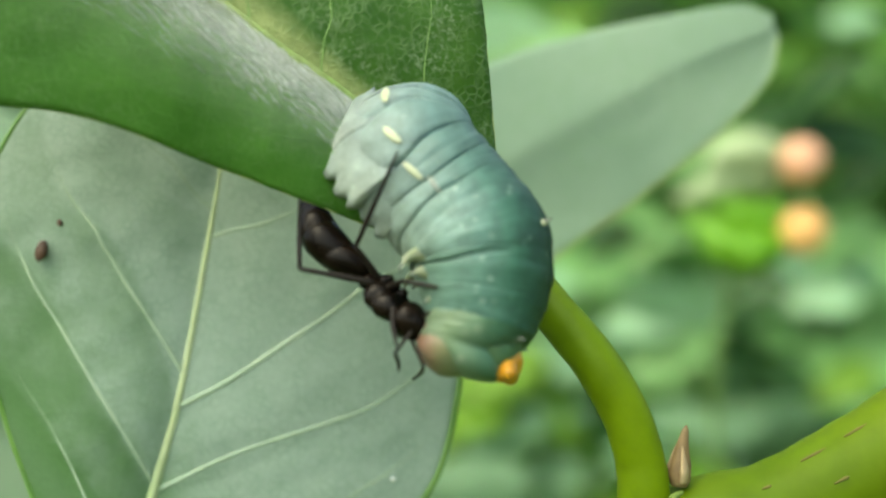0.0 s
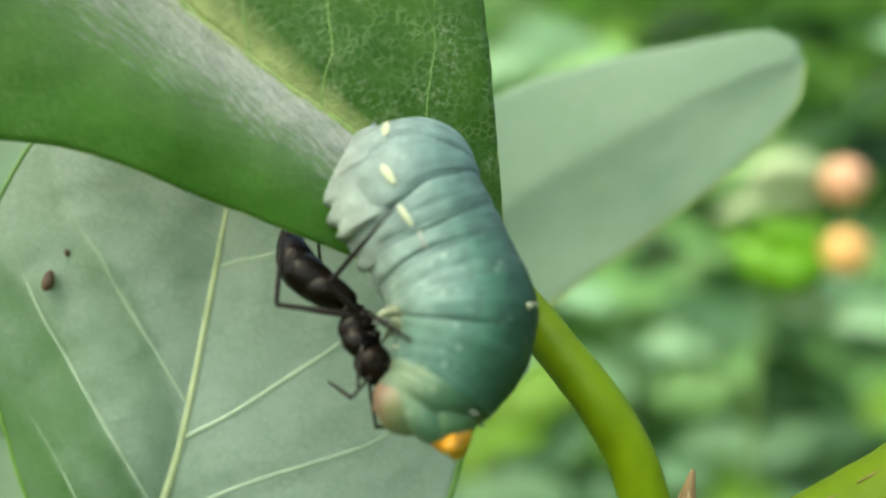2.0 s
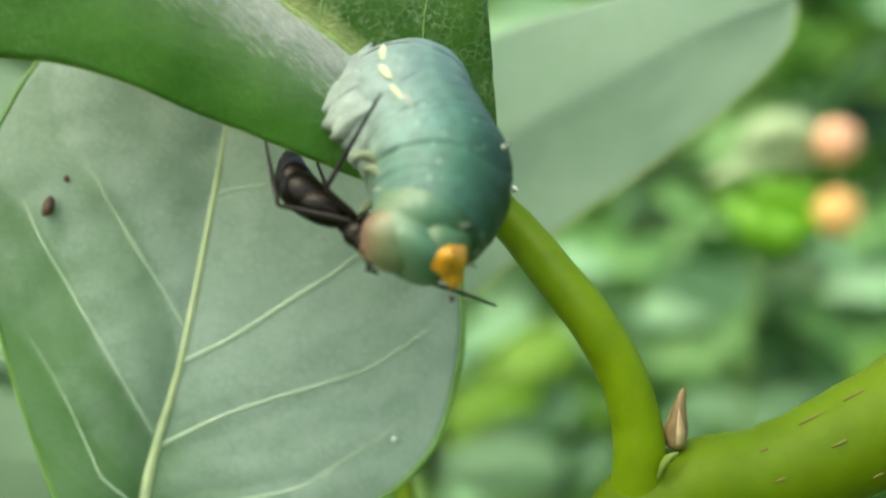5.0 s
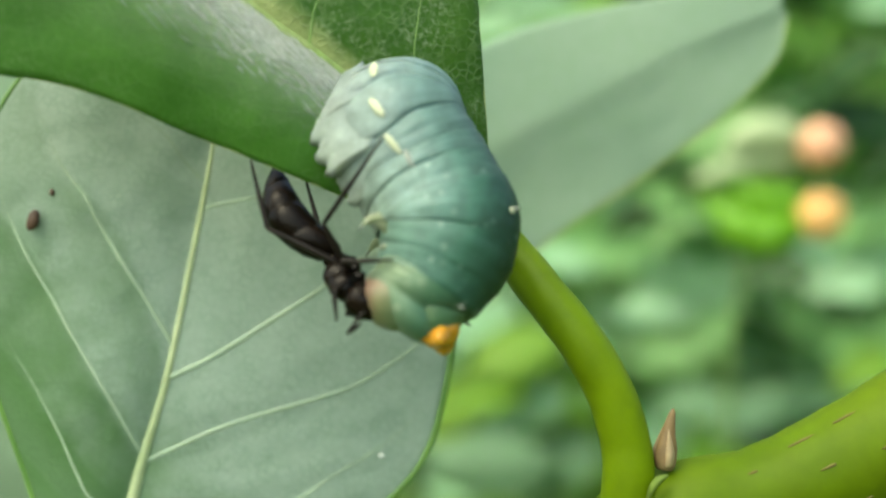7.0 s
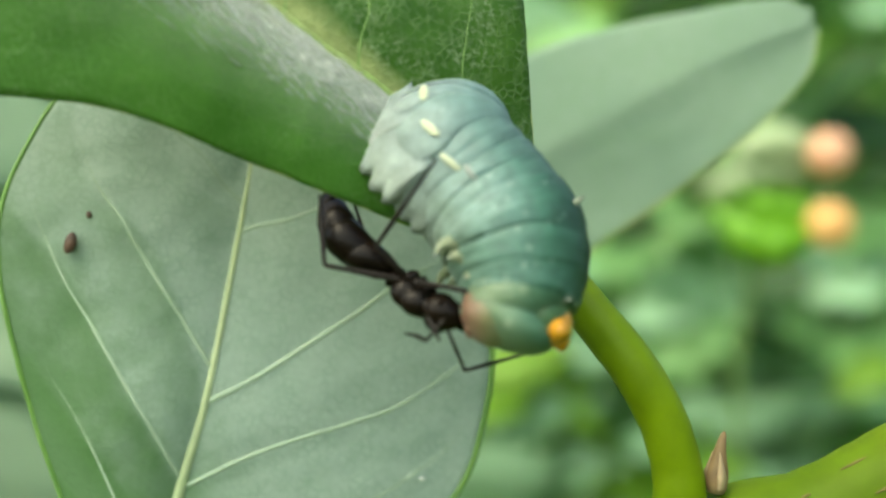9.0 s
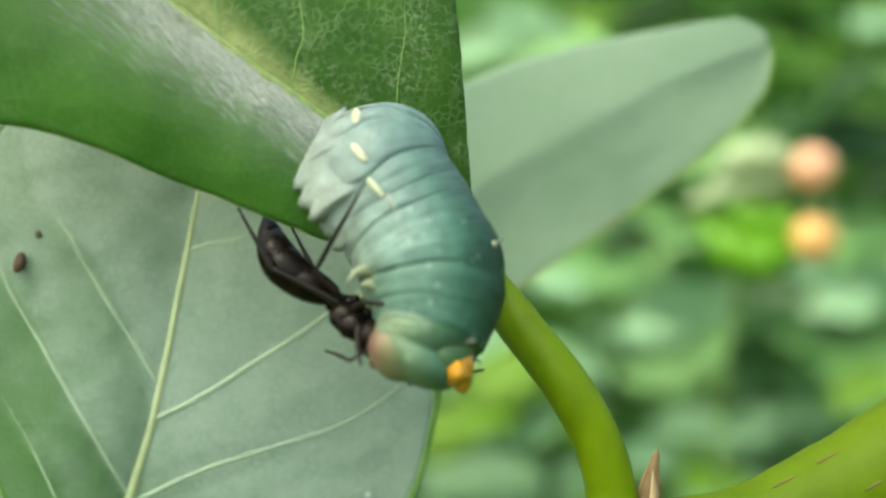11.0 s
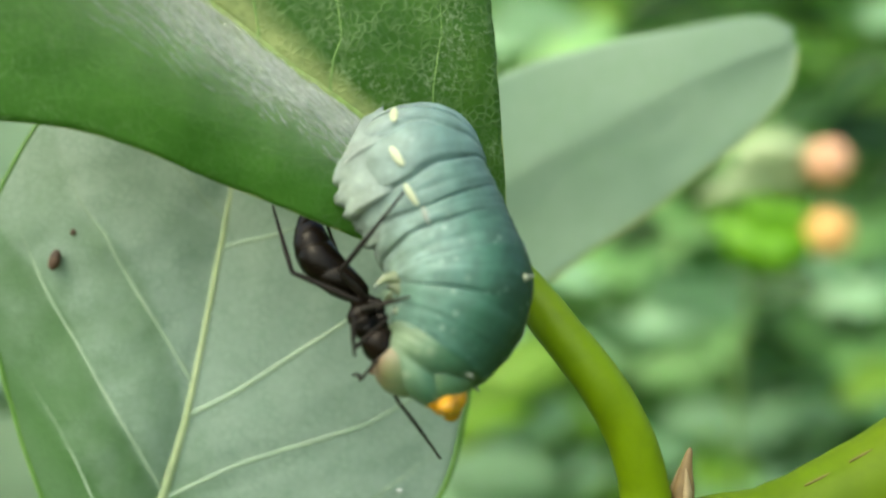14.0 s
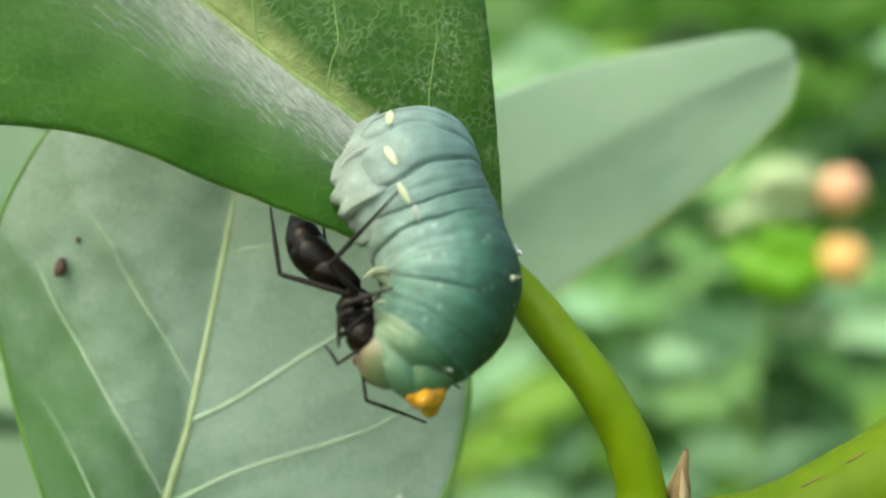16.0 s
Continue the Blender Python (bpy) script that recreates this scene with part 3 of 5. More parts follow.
def fruit_sprig():
    ob = thing("fruit_sprig", "green sprig with two orange and pink berries, far out of focus", "plant", at=(64, 168, GROUND))
    base = Vector((64, 168, GROUND))
    part("stem", tube([(0, 0, -3), (4, 0, 300), (-6, 2, 560), (-3, 1, 618)], [1.0, 0.8, 0.6, 0.6], 10, 30), M_BARK, ob)
    part("berry", ball(4.6, 4.6, 4.4, 12, 0.05, 0.3, 20, at=Vector((74, 165, 16.3)) - base), M_FRUIT_PINK, ob, "pinkish orange berry")
    part("berry", ball(4.7, 4.6, 4.6, 12, 0.05, 0.3, 20, at=Vector((74.2, 165, 2.6)) - base), M_FRUIT, ob, "yellow-orange berry")
    for label, material, line, r in (
            ("bright green husk", M_HUSK, [(70, 167, 1), (64, 166, -1), (58, 167, 1), (52, 168, 6)], [3.0, 4.6, 4.0, 0.8]),
            ("bright green husk", M_HUSK, [(71, 168, 6), (64, 169, 6), (59, 170, 8), (55, 171, 12)], [2.6, 3.2, 2.4, 0.6]),
            ("pale green husk", M_HUSK_PALE, [(71, 168, 17), (66, 167, 18.5), (60, 167, 18), (56, 167, 14.5)], [2.4, 3.8, 3.2, 0.8]),
            ("pale green husk", M_HUSK_PALE, [(70, 169, 13), (63, 169, 13), (57, 169, 11.5), (50, 170, 9)], [2.0, 2.8, 2.6, 0.6])):
        part("husk", tube([Vector(q) - base for q in line], r, 16, 16, wob=0.25), material, ob, label)


fruit_sprig()


# ---------------------------------------------------------------- the twig: branch, petioles, bud and three leaves
twig = thing("twig", "smooth light green twig with three large leaves and a brown bud", "plant", at=(10.5, 5, GROUND))
TW = Vector((10.5, 5, GROUND))


def on_twig(bm, name, material, label="", parent=None):
    for v in bm.verts:
        v.co -= TW
    return part(name, bm, material, parent or twig, label)


BRANCH = [(16, 30, GROUND - 3), (14, 14, -220), (10.5, 6.5, -60), (10.6, 5, -24), (14.2, 4.6, -18.0), (19.5, 4.4, -16.6), (25, 4.4, -14.2), (31, 4.4, -10.9), (44, 4, -3.4)]
BRANCH_RADII = [4.6, 4.2, 3.6, 3.2, 3.0, 3.1, 3.4, 3.75, 3.8]
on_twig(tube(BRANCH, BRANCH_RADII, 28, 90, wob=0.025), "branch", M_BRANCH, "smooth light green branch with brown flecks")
on_twig(tube([(11.5, 4.4, -19.5), (11.45, 3.5, -15.7), (11.2, 3.3, -13.0), (10.17, 3.0, -9.87), (8.42, 3.0, -6.92), (6.32, 4.0, -4.25), (4.6, 5.6, -2.0), (2.6, 6.2, 0.2), (0.6, 5.4, 3.2)],
             [1.9, 1.6, 1.52, 1.46, 1.42, 1.38, 1.33, 1.2, 0.9], 24, 70, wob=0.04), "petiole", M_STEM, "curved green leaf stalk")


fluff = ball(0.34, 0.25, 0.28, 10, 0.7, 5, 18, at=(3.55, 4.9, 1.2))
ball(0.22, 0.2, 0.18, 8, 0.7, 6, 14, fluff, (3.95, 4.9, 1.0))
on_twig(fluff, "fluff", M_SILK, "tiny white fluff")


def bud():
    bm = bmesh.new()
    ovoid([(-0.3, 0.45), (0, 0.66), (0.5, 0.74), (1.0, 0.66), (1.7, 0.48), (2.5, 0.36), (3.1, 0.2), (3.5, 0.05)], 16, 0.8, 0.10, bm, 1.6)
    for v in bm.verts:
        v.co.x += 0.03 * v.co.z * v.co.z
    b = on_twig_local(bm, "bud", M_BUD, (13.62, 3.4, -14.4), (0, 2, 0), "small pointed brown bud")
    for r in (-75, 130):
        sc = tube([(0.55 * math.cos(radians(r)), 0.5 * math.sin(radians(r)), 0.0), (0.66 * math.cos(radians(r)), 0.6 * math.sin(radians(r)), 0.8), (0.3 * math.cos(radians(r)), 0.3 * math.sin(radians(r)), 2.2)], [0.30, 0.42, 0.06], 8, 10, flat=0.5)
        part("bud_scale", sc, M_BUD_PALE, b, "pale brown bud scale")


def on_twig_local(bm, name, material, place, turn, label=""):
    return part(name, bm, material, twig, label, at=metres(Matrix.Translation(Vector(place) - TW) @ pose(0, 0, 0, *turn)))


bud()
# the pale, corky seam where stalk and branch meet
on_twig(tube([(12.35, 2.1, -16.3), (12.6, 1.8, -15.5), (12.95, 1.75, -15.0), (13.5, 1.9, -14.75)], [0.1, 0.22, 0.24, 0.1], 14, 16, wob=0.3), "seam", M_SEAM, "pale corky seam beside the bud")
BRANCH_LINE, BRANCH_GIRTH = spline(BRANCH, 400), [g for g in BRANCH_RADII]
for x, z, a, k in ((21.6, -12.75, 27, 1.8), (24.2, -11.3, 29, 1.6), (22.9, -14.0, 26, 1.0), (18.6, -14.6, 22, 0.6), (26.4, -12.6, 31, 1.1), (19.4, -16.2, 22, 0.7), (25.2, -15.9, 30, 0.8), (28.5, -10.2, 31, 1.2)):
    n = min(range(len(BRANCH_LINE)), key=lambda q: (BRANCH_LINE[q].x - x) ** 2 + (BRANCH_LINE[q].z - z) ** 2)
    c = BRANCH_LINE[n]
    r = float(np.interp(n / 400, np.linspace(0, 1, len(BRANCH_GIRTH)), BRANCH_GIRTH))
    d = math.hypot(c.x - x, c.z - z)
    if d < r * 0.97:
        on_twig_local(ball(0.55 * k, 0.10, 0.09, 6, 0.35, 2.5, 10), "lenticel", M_LENTICEL, (x, c.y - math.sqrt(r * r - d * d) * 1.0, z), (0, -a, 0))


class Blade:
    """A leaf blade between a midrib and its two edges; u runs along the midrib, v from one edge (-1) to the other (1)."""

    def __init__(self, mid, low, high, arch_low, arch_high, ripple=0.25, quilt=0.0):
        self.quilt = quilt
        self.n = 64
        self.mid, self.low, self.high = spline(mid, self.n), spline(low, self.n), spline(high, self.n)
        self.arch_low, self.arch_high, self.ripple = arch_low, arch_high, ripple

    def place(self, u, v, lift=0.0):
        s = min(max(u, 0), 1) * (self.n - 1e-6)
        i, f = int(s), s - int(s)
        m = self.mid[i].lerp(self.mid[i + 1], f)
        edge = self.low if v < 0 else self.high
        e = edge[i].lerp(edge[i + 1], f)
        a = abs(v)
        p = m.lerp(e, a)
        arch = self.arch_low if v < 0 else self.arch_high
        p.y -= arch * 4 * a * (1 - a) ** 1.0 * math.sin(math.pi * min(1, u * 0.9 + 0.1)) ** 0.5
        p.y += self.ripple * noise.noise(Vector((p.x * 0.13, 3.0, p.z * 0.13))) * 2 * a
        p.y += 0.10 * noise.noise(Vector((p.x * 0.5, 9.0, p.z * 0.5)))
        if self.quilt:
            slope = 0.25 if v > 0 else 0.40
            p.y -= self.quilt * min(1, 5 * a) * (1 - a) ** 0.5 * abs(math.sin(math.pi * (u - slope * a + (0.085 if v > 0 else 0.06)) / 0.165)) ** 0.7
        p.y -= lift
        return p

    def mesh(self, v0, v1, nu=72, nv=22, thick=0.22, rim=0.05):
        bm = bmesh.new()
        lay = bm.loops.layers.uv.new("UVMap")
        rows = []
        for i in range(nu + 1):
            row = []
            for j in range(nv + 1):
                v = v0 + (v1 - v0) * j / nv
                p = self.place(i / nu, v)
                if abs(v) > 0.99:
                    p += Vector((noise.noise(p * 0.9), 0, noise.noise(p * 0.9 + Vector((5, 5, 5))))) * rim * 2
                row.append(bm.verts.new(p))
            rows.append(row)
        back = [[bm.verts.new(q.co + Vector((0, thick * (0.35 + 0.65 * min(1, 2.5 * min(j, nv - j) / nv)), 0))) for j, q in enumerate(row)] for row in rows]
        for side in (rows, back):
            for a, b in zip(side, side[1:]):
                for j in range(nv):
                    bm.faces.new((a[j], a[j + 1], b[j + 1], b[j]))
        where = {q: (i / nu, 0.5 + 0.5 * (v0 + (v1 - v0) * j / nv)) for side in (rows, back) for i, row in enumerate(side) for j, q in enumerate(row)}
        for f in bm.faces:
            for loop in f.loops:
                loop[lay].uv = where[loop.vert]
        for i in range(nu):
            for j in (0, nv):
                bm.faces.new((rows[i][j], rows[i + 1][j], back[i + 1][j], back[i][j]))
        for i in (0, nu):
            for j in range(nv):
                bm.faces.new((rows[i][j], rows[i][j + 1], back[i][j + 1], back[i][j]))
        return bm

    def vein(self, path, radii, steps=30, lift=0.0, sides=8):
        uv = spline([(u, v, 0) for u, v in path], steps)
        return tube([self.place(q.x, q.y, lift) for q in uv], radii, sides, steps * 2)


# the leaf that carries the animals: it hangs from the petiole, folded along its midrib
FRONT = Blade([(2.6, 6.0, 0.2), (-1.2, 3.2, 4.6), (-6.1, 0.4, 8.75), (-9.9, -1.1, 11.4), (-12.7, -1.9, 13.6), (-20, -3.5, 19.2), (-34, -5, 28)],
              [(2.8, 6.2, -1.2), (-1.0, 3.0, -0.2), (-4.6, 0.6, 1.1), (-8.6, -0.9, 2.7), (-13.2, -1.6, 4.5), (-22.3, -2.4, 7.7), (-36, -3, 8.2)],
              [(3.0, 5.8, 0.8), (2.75, 4.6, 5.4), (2.35, 3.8, 9.9), (2.1, 3.4, 12.6), (1.8, 3.0, 15.0), (1.0, 2.6, 21), (-3, 2, 32)], 0.8, 0.5)
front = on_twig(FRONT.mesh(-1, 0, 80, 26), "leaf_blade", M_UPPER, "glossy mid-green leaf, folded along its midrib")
on_twig(FRONT.mesh(0, 1, 80, 26), "leaf_blade", M_UPPER_SHADED, "half of the folded leaf with shade in its colour and a fine net of veins")
on_twig(FRONT.vein([(0.02, 0), (0.3, 0.0), (0.6, 0.0), (0.98, 0.0)], [0.55, 0.55, 0.5, 0.45], 40, -0.47, 20), "midrib", M_MIDRIB, "pale yellow midrib", front)
for path, r in (([(0.389, 0.0), (0.515, 0.226), (0.72, 0.447), (0.803, 0.576), (0.90, 0.8)], 0.075), ([(0.10, 0.0), (0.178, 0.2), (0.294, 0.463), (0.48, 0.688), (0.72, 0.817), (0.85, 0.93)], 0.075), ([(0.62, 0.0), (0.74, 0.2), (0.85, 0.42), (0.95, 0.7)], 0.075)):
    on_twig(FRONT.vein(path, [r, r, r * 0.8, r * 0.5], 30, -0.05), "side_vein", M_VEIN_GREEN, "", front)
for path in ([(0.36, 0.0), (0.40, -0.4), (0.52, -0.62), (0.80, -0.74)], [(0.55, 0.0), (0.62, -0.35), (0.80, -0.60)]):
    on_twig(FRONT.vein(path, [0.06, 0.05, 0.05, 0.03], 30, -0.025), "side_vein", M_UPPER, "", front)

# the large pale leaf seen from below
LEFT = Blade([(-21.6, 13.6, -23.5), (-20.8, 13.0, -18.9), (-20.0, 12.9, -15.7), (-18.3, 12.6, -9.9), (-16.5, 13.6, 0.9), (-15.7, 14.0, 5.1), (-14.5, 14.5, 13), (-13.6, 15.5, 19)],
             [(-22.2, 13.8, -23.6), (-26.2, 12.2, -20.5), (-27.9, 11.8, -16.5), (-30.0, 11.4, -10), (-31.8, 11.3, -1), (-30.6, 11.8, 5.5), (-25, 13, 13.5), (-13.8, 15.5, 19.1)],
             [(-21.0, 13.8, -23.6), (-8.6, 14.9, -22.2), (-1.7, 15.3, -17.6), (0.65, 15.6, -10.9), (0.75, 15.7, -5.6), (-0.8, 15.7, 0.2), (-5.5, 15.6, 10), (-13.4, 15.5, 19.1)], 0.8, 0.35, 0.25, 0.13)
left = on_twig(LEFT.mesh(-1, 1, 150, 60), "leaf_blade", M_UNDER, "large pale sage-green leaf seen from below with raised veins")
on_twig(LEFT.vein([(0.0, 0), (0.25, 0), (0.43, 0), (0.57, 0.008), (0.75, 0), (0.99, 0)], [0.55, 0.42, 0.3, 0.24, 0.18, 0.1], 50, -0.13, 12), "midrib", M_VEIN, "raised pale green midrib", left)
for path, r in (([(0.415, 0.0), (0.453, 0.19), (0.508, 0.42), (0.548, 0.544), (0.604, 0.669), (0.68, 0.86)], 0.22), ([(0.26, 0.0), (0.331, 0.185), (0.367, 0.348), (0.392, 0.516), (0.418, 0.675), (0.467, 0.828), (0.507, 0.915)], 0.20),
                ([(0.10, 0.3), (0.201, 0.626), (0.273, 0.709), (0.319, 0.799), (0.361, 0.892), (0.405, 0.955)], 0.17), ([(0.57, 0.01), (0.62, 0.173), (0.678, 0.298), (0.74, 0.52), (0.80, 0.8)], 0.17)):
    on_twig(LEFT.vein(path, [r * 1.05, r * 0.92, r * 0.82, r * 0.62], 36, -0.115), "side_vein", M_VEIN_SIDE, "", left)
for path, r in (([(0.45, 0.0), (0.519, -0.279), (0.57, -0.423), (0.617, -0.5), (0.719, -0.714), (0.771, -0.896)], 0.18), ([(0.265, 0.0), (0.283, -0.02), (0.404, -0.34), (0.488, -0.589), (0.544, -0.732), (0.614, -0.832), (0.684, -0.914)], 0.18),
                ([(0.08, -0.1), (0.18, -0.424), (0.266, -0.546), (0.383, -0.699), (0.452, -0.843), (0.498, -0.914)], 0.16), ([(0.62, 0.0), (0.641, -0.033), (0.718, -0.178), (0.755, -0.362), (0.788, -0.547), (0.84, -0.8)], 0.15)):
    on_twig(LEFT.vein(path, [r * 1.05, r * 0.92, r * 0.82, r * 0.62], 36, -0.115), "side_vein", M_VEIN_SIDE, "", left)
on_twig(tube([(-21.4, 13.8, -22.8), (-20, 14, -27), (-8, 11, -40), (10.3, 6.0, -62)], [0.7, 0.9, 1.0, 1.2], 14, 30), "petiole", M_STEM)

# the leaf behind
RIGHT = Blade([(-4, 35, -10.5), (2, 34.9, 3.0), (5.9, 34.9, 7.4), (13.1, 34.95, 11.3), (20, 35.0, 15.2), (25.6, 35.0, 17.6), (29.3, 35, 18.9)],
              [(-4, 35, -11), (0.6, 35.3, -7.9), (9.7, 35.4, -1.2), (16.5, 35.4, 3.5), (24, 35.4, 9.3), (28.9, 35.3, 14.4), (29.8, 35, 18.2)],
              [(-5, 35, -10), (-3, 35.6, 11), (4.5, 36.0, 16.0), (12.5, 36.0, 18.6), (19.5, 35.7, 20.0), (26.3, 35.3, 21.0), (29.3, 35, 19.9)], -0.25, 0.05, 0.15)
right = on_twig(RIGHT.mesh(-1, 1, 60, 30), "leaf_blade", M_UNDER_FAR, "pale green leaf behind, softly folded")
on_twig(RIGHT.vein([(0.0, 0), (0.3, 0), (0.6, 0), (0.97, 0)], [0.5, 0.4, 0.3, 0.1], 40, -0.42), "midrib", M_UNDER_FAR, "", right)
on_twig(tube([(-4, 35.2, -10.4), (-6, 34, -16), (0, 24, -34), (10.4, 7.5, -64)], [0.6, 0.8, 1.0, 1.2], 14, 30), "petiole", M_STEM)

# leaf margins, slightly thickened
for blade, owner, side, r, material in ((FRONT, front, -1, 0.07, M_MIDRIB), (FRONT, front, 1, 0.05, M_MIDRIB), (LEFT, left, 1, 0.24, M_MARGIN), (LEFT, left, -1, 0.20, M_MARGIN), (RIGHT, right, -1, 0.14, M_MIDRIB)):
    on_twig(blade.vein([(k / 12, side * 0.996) for k in range(13)], [r, r, r * 0.8], 60, -0.08), "margin", material, "thin leaf margin", owner)

# small marks lying on the pale leaf
insect = tagged(part("scale_insect", ball(0.42, 0.28, 0.72, 8, 0.15, 2, 14), M_BROWN, at=metres(pose(-27.0, 11.1, 0.0, 0, 18, 0))), "tiny brown scale insect on the pale leaf", "insect")
tagged(part("scale_insect", ball(0.2, 0.16, 0.24, 6, 0.15, 3, 12), M_BROWN, at=metres(pose(-25.9, 11.5, 1.87))), "very small dark scale insect on the pale leaf", "insect")
tagged(part("scale_insect", ball(0.22, 0.16, 0.26, 6, 0.15, 3, 12), M_BROWN, at=metres(pose(0.05, 15.2, -6.3))), "very small dark scale insect on the leaf margin", "insect")
tagged(part("speck", ball(0.22, 0.12, 0.15, 6, 0.3, 3, 10), M_SILK, at=metres(pose(-3.96, 14.5, -16.1))), "tiny white speck on the pale leaf", "speck")


def silk_film():
    """Film of the silk mat: dense by the midrib, thinning into streaks."""
    m, N, L, P = shader("silk_film")
    uv = N.new("ShaderNodeTexCoord").outputs["UV"]
    st = N.new("ShaderNodeMapping")
    st.inputs["Rotation"].default_value = (0, 0, radians(-24))
    st.inputs["Scale"].default_value = (16, 120, 1)
    L.new(uv, st.inputs["Vector"])
    streak = noise_node(N, L, st.outputs[0], 1.0, 5, 0.7)
    sp = N.new("ShaderNodeSeparateXYZ")
    L.new(uv, sp.inputs[0])
    fall = ramp(N, L, sp.outputs[1], (0.0, (0, 0, 0)), (0.05, (0.5, 0.5, 0.5)), (0.16, (0.8, 0.8, 0.8)), (0.38, (0.42, 0.42, 0.42)), (0.65, (0.12, 0.12, 0.12)), (1.0, (0, 0, 0)))
    ends = ramp(N, L, sp.outputs[0], (0.0, (0.6, 0.6, 0.6)), (0.15, (1, 1, 1)), (0.6, (0.9, 0.9, 0.9)), (1.0, (0.35, 0.35, 0.35)))
    a = mix(N, L, 1.0, mix(N, L, 1.0, fall, ends, "MULTIPLY"), ramp(N, L, streak, (0.40, (0.12, 0.12, 0.12)), (0.60, (1.3, 1.3, 1.3))), "MULTIPLY")
    P.inputs["Base Color"].default_value = (0.52, 0.58, 0.52, 1)
    P.inputs["Roughness"].default_value = 0.5
    L.new(a, P.inputs["Alpha"])
    bump(N, L, streak, 0.5, 0.0001, P.inputs["Normal"])
    return m


def silk():
    """The mat that the caterpillar spun along the midrib: a thin film and loose threads."""
    bm = bmesh.new()
    lay = bm.loops.layers.uv.new("UVMap")
    nu, nv = 60, 12
    grid = [[bm.verts.new(FRONT.place(0.26 + 0.66 * i / nu, -0.005 - 0.75 * j / nv, 0.06)) for j in range(nv + 1)] for i in range(nu + 1)]
    for i in range(nu):
        for j in range(nv):
            f = bm.faces.new((grid[i][j], grid[i + 1][j], grid[i + 1][j + 1], grid[i][j + 1]))
            for loop, (a, b) in zip(f.loops, ((i, j), (i + 1, j), (i + 1, j + 1), (i, j + 1))):
                loop[lay].uv = (a / nu, b / nv)
    mat = tagged(part("silk_mat", bm, silk_film()), "thin white silk mat spun along the leaf midrib", "silk")
    rnd = random.Random(3)
    bm = bmesh.new()
    for _ in range(1500):
        u = rnd.uniform(0.28, 0.90)
        v = -abs(rnd.gauss(0.08, 0.16)) + 0.01
        ln = rnd.uniform(0.02, 0.07)
        w = v - ln * rnd.uniform(0.1, 1.1)
        pts = [FRONT.place(u - ln * k * 0.5, v + (w - v) * k, 0.07 + 0.06 * rnd.random()) for k in (0, 0.5, 1)]
        tube(pts, [0.006, rnd.uniform(0.012, 0.026), 0.006], 3, 4, bm)
    part("threads", bm, M_SILK, mat, "loose white silk threads")


silk()

# ---------------------------------------------------------------- how the animals move: seconds and places of their landmarks
HUMP = [
    (0, 1.27, -1.90, -0.11),
    (0.5, 0.54, -1.90, -1.55),
    (1, 0.32, -1.90, -1.90),
    (1.5, 0.32, -1.90, -1.93),
    (2, 0.43, -1.90, -1.71),
    (2.5, 0.46, -1.90, -1.85),
    (2.9, 0.92, -2.53, 0.05),
    (3, 1.25, -3.37, 2.31),
    (3.2, 1.04, -4.00, 4.35),
    (3.5, 0.23, -4.00, 4.85),
    (4, -0.41, -4.00, 4.7),
    (4.2, -0.81, -3.69, 3.2),
    (6.5, -0.26, -1.90, -0.17),
    (7, 0.25, -1.90, -0.11),
    (7.5, 0.46, -1.90, 0.31),
    (8.5, 0.62, -1.90, -0.06),
    (9, 0.94, -2.10, 0.56),
    (9.3, 2.34, -2.40, 0.24),
    (9.6, 1.53, -2.40, 1.23),
    (12, 0.04, -1.90, -0.89),
    (12.5, 0.13, -1.90, -0.90),
    (14.5, -0.16, -1.90, -1.09),
    (16, -0.39, -1.90, -1.00),
]
HEAD = [
    (0, -0.11, -3.10, -5.47),
    (0.5, -2.33, -3.10, -6.68),
    (1, -2.71, -3.10, -6.74),
    (1.5, -2.47, -3.10, -6.61),
    (2, -2.37, -3.10, -6.47),
    (2.5, -2.52, -3.10, -6.47),
    (2.9, -1.51, -5.08, -4.38),
    (3, -0.62, -7.72, -1.26),
    (3.2, -0.2, -9.50, 2.9),
    (3.5, -0.35, -9.50, 4.1),
    (4, -1.0, -9.50, 3.9),
    (4.2, -1.8, -8.6, 0.6),
    (6.5, -3.34, -3.10, -4.75),
    (7, -2.24, -3.10, -4.25),
    (7.5, -1.47, -3.10, -4.42),
    (8.5, -1.49, -3.10, -4.90),
    (9, 0.30, -3.94, -3.59),
    (9.3, 1.90, -5.20, -3.28),
    (9.6, 1.63, -5.20, -1.92),
    (12, -2.25, -3.10, -5.91),
    (12.5, -2.42, -3.10, -5.75),
    (14.5, -3.04, -3.10, -5.40),
    (16, -3.58, -3.10, -5.21),
]
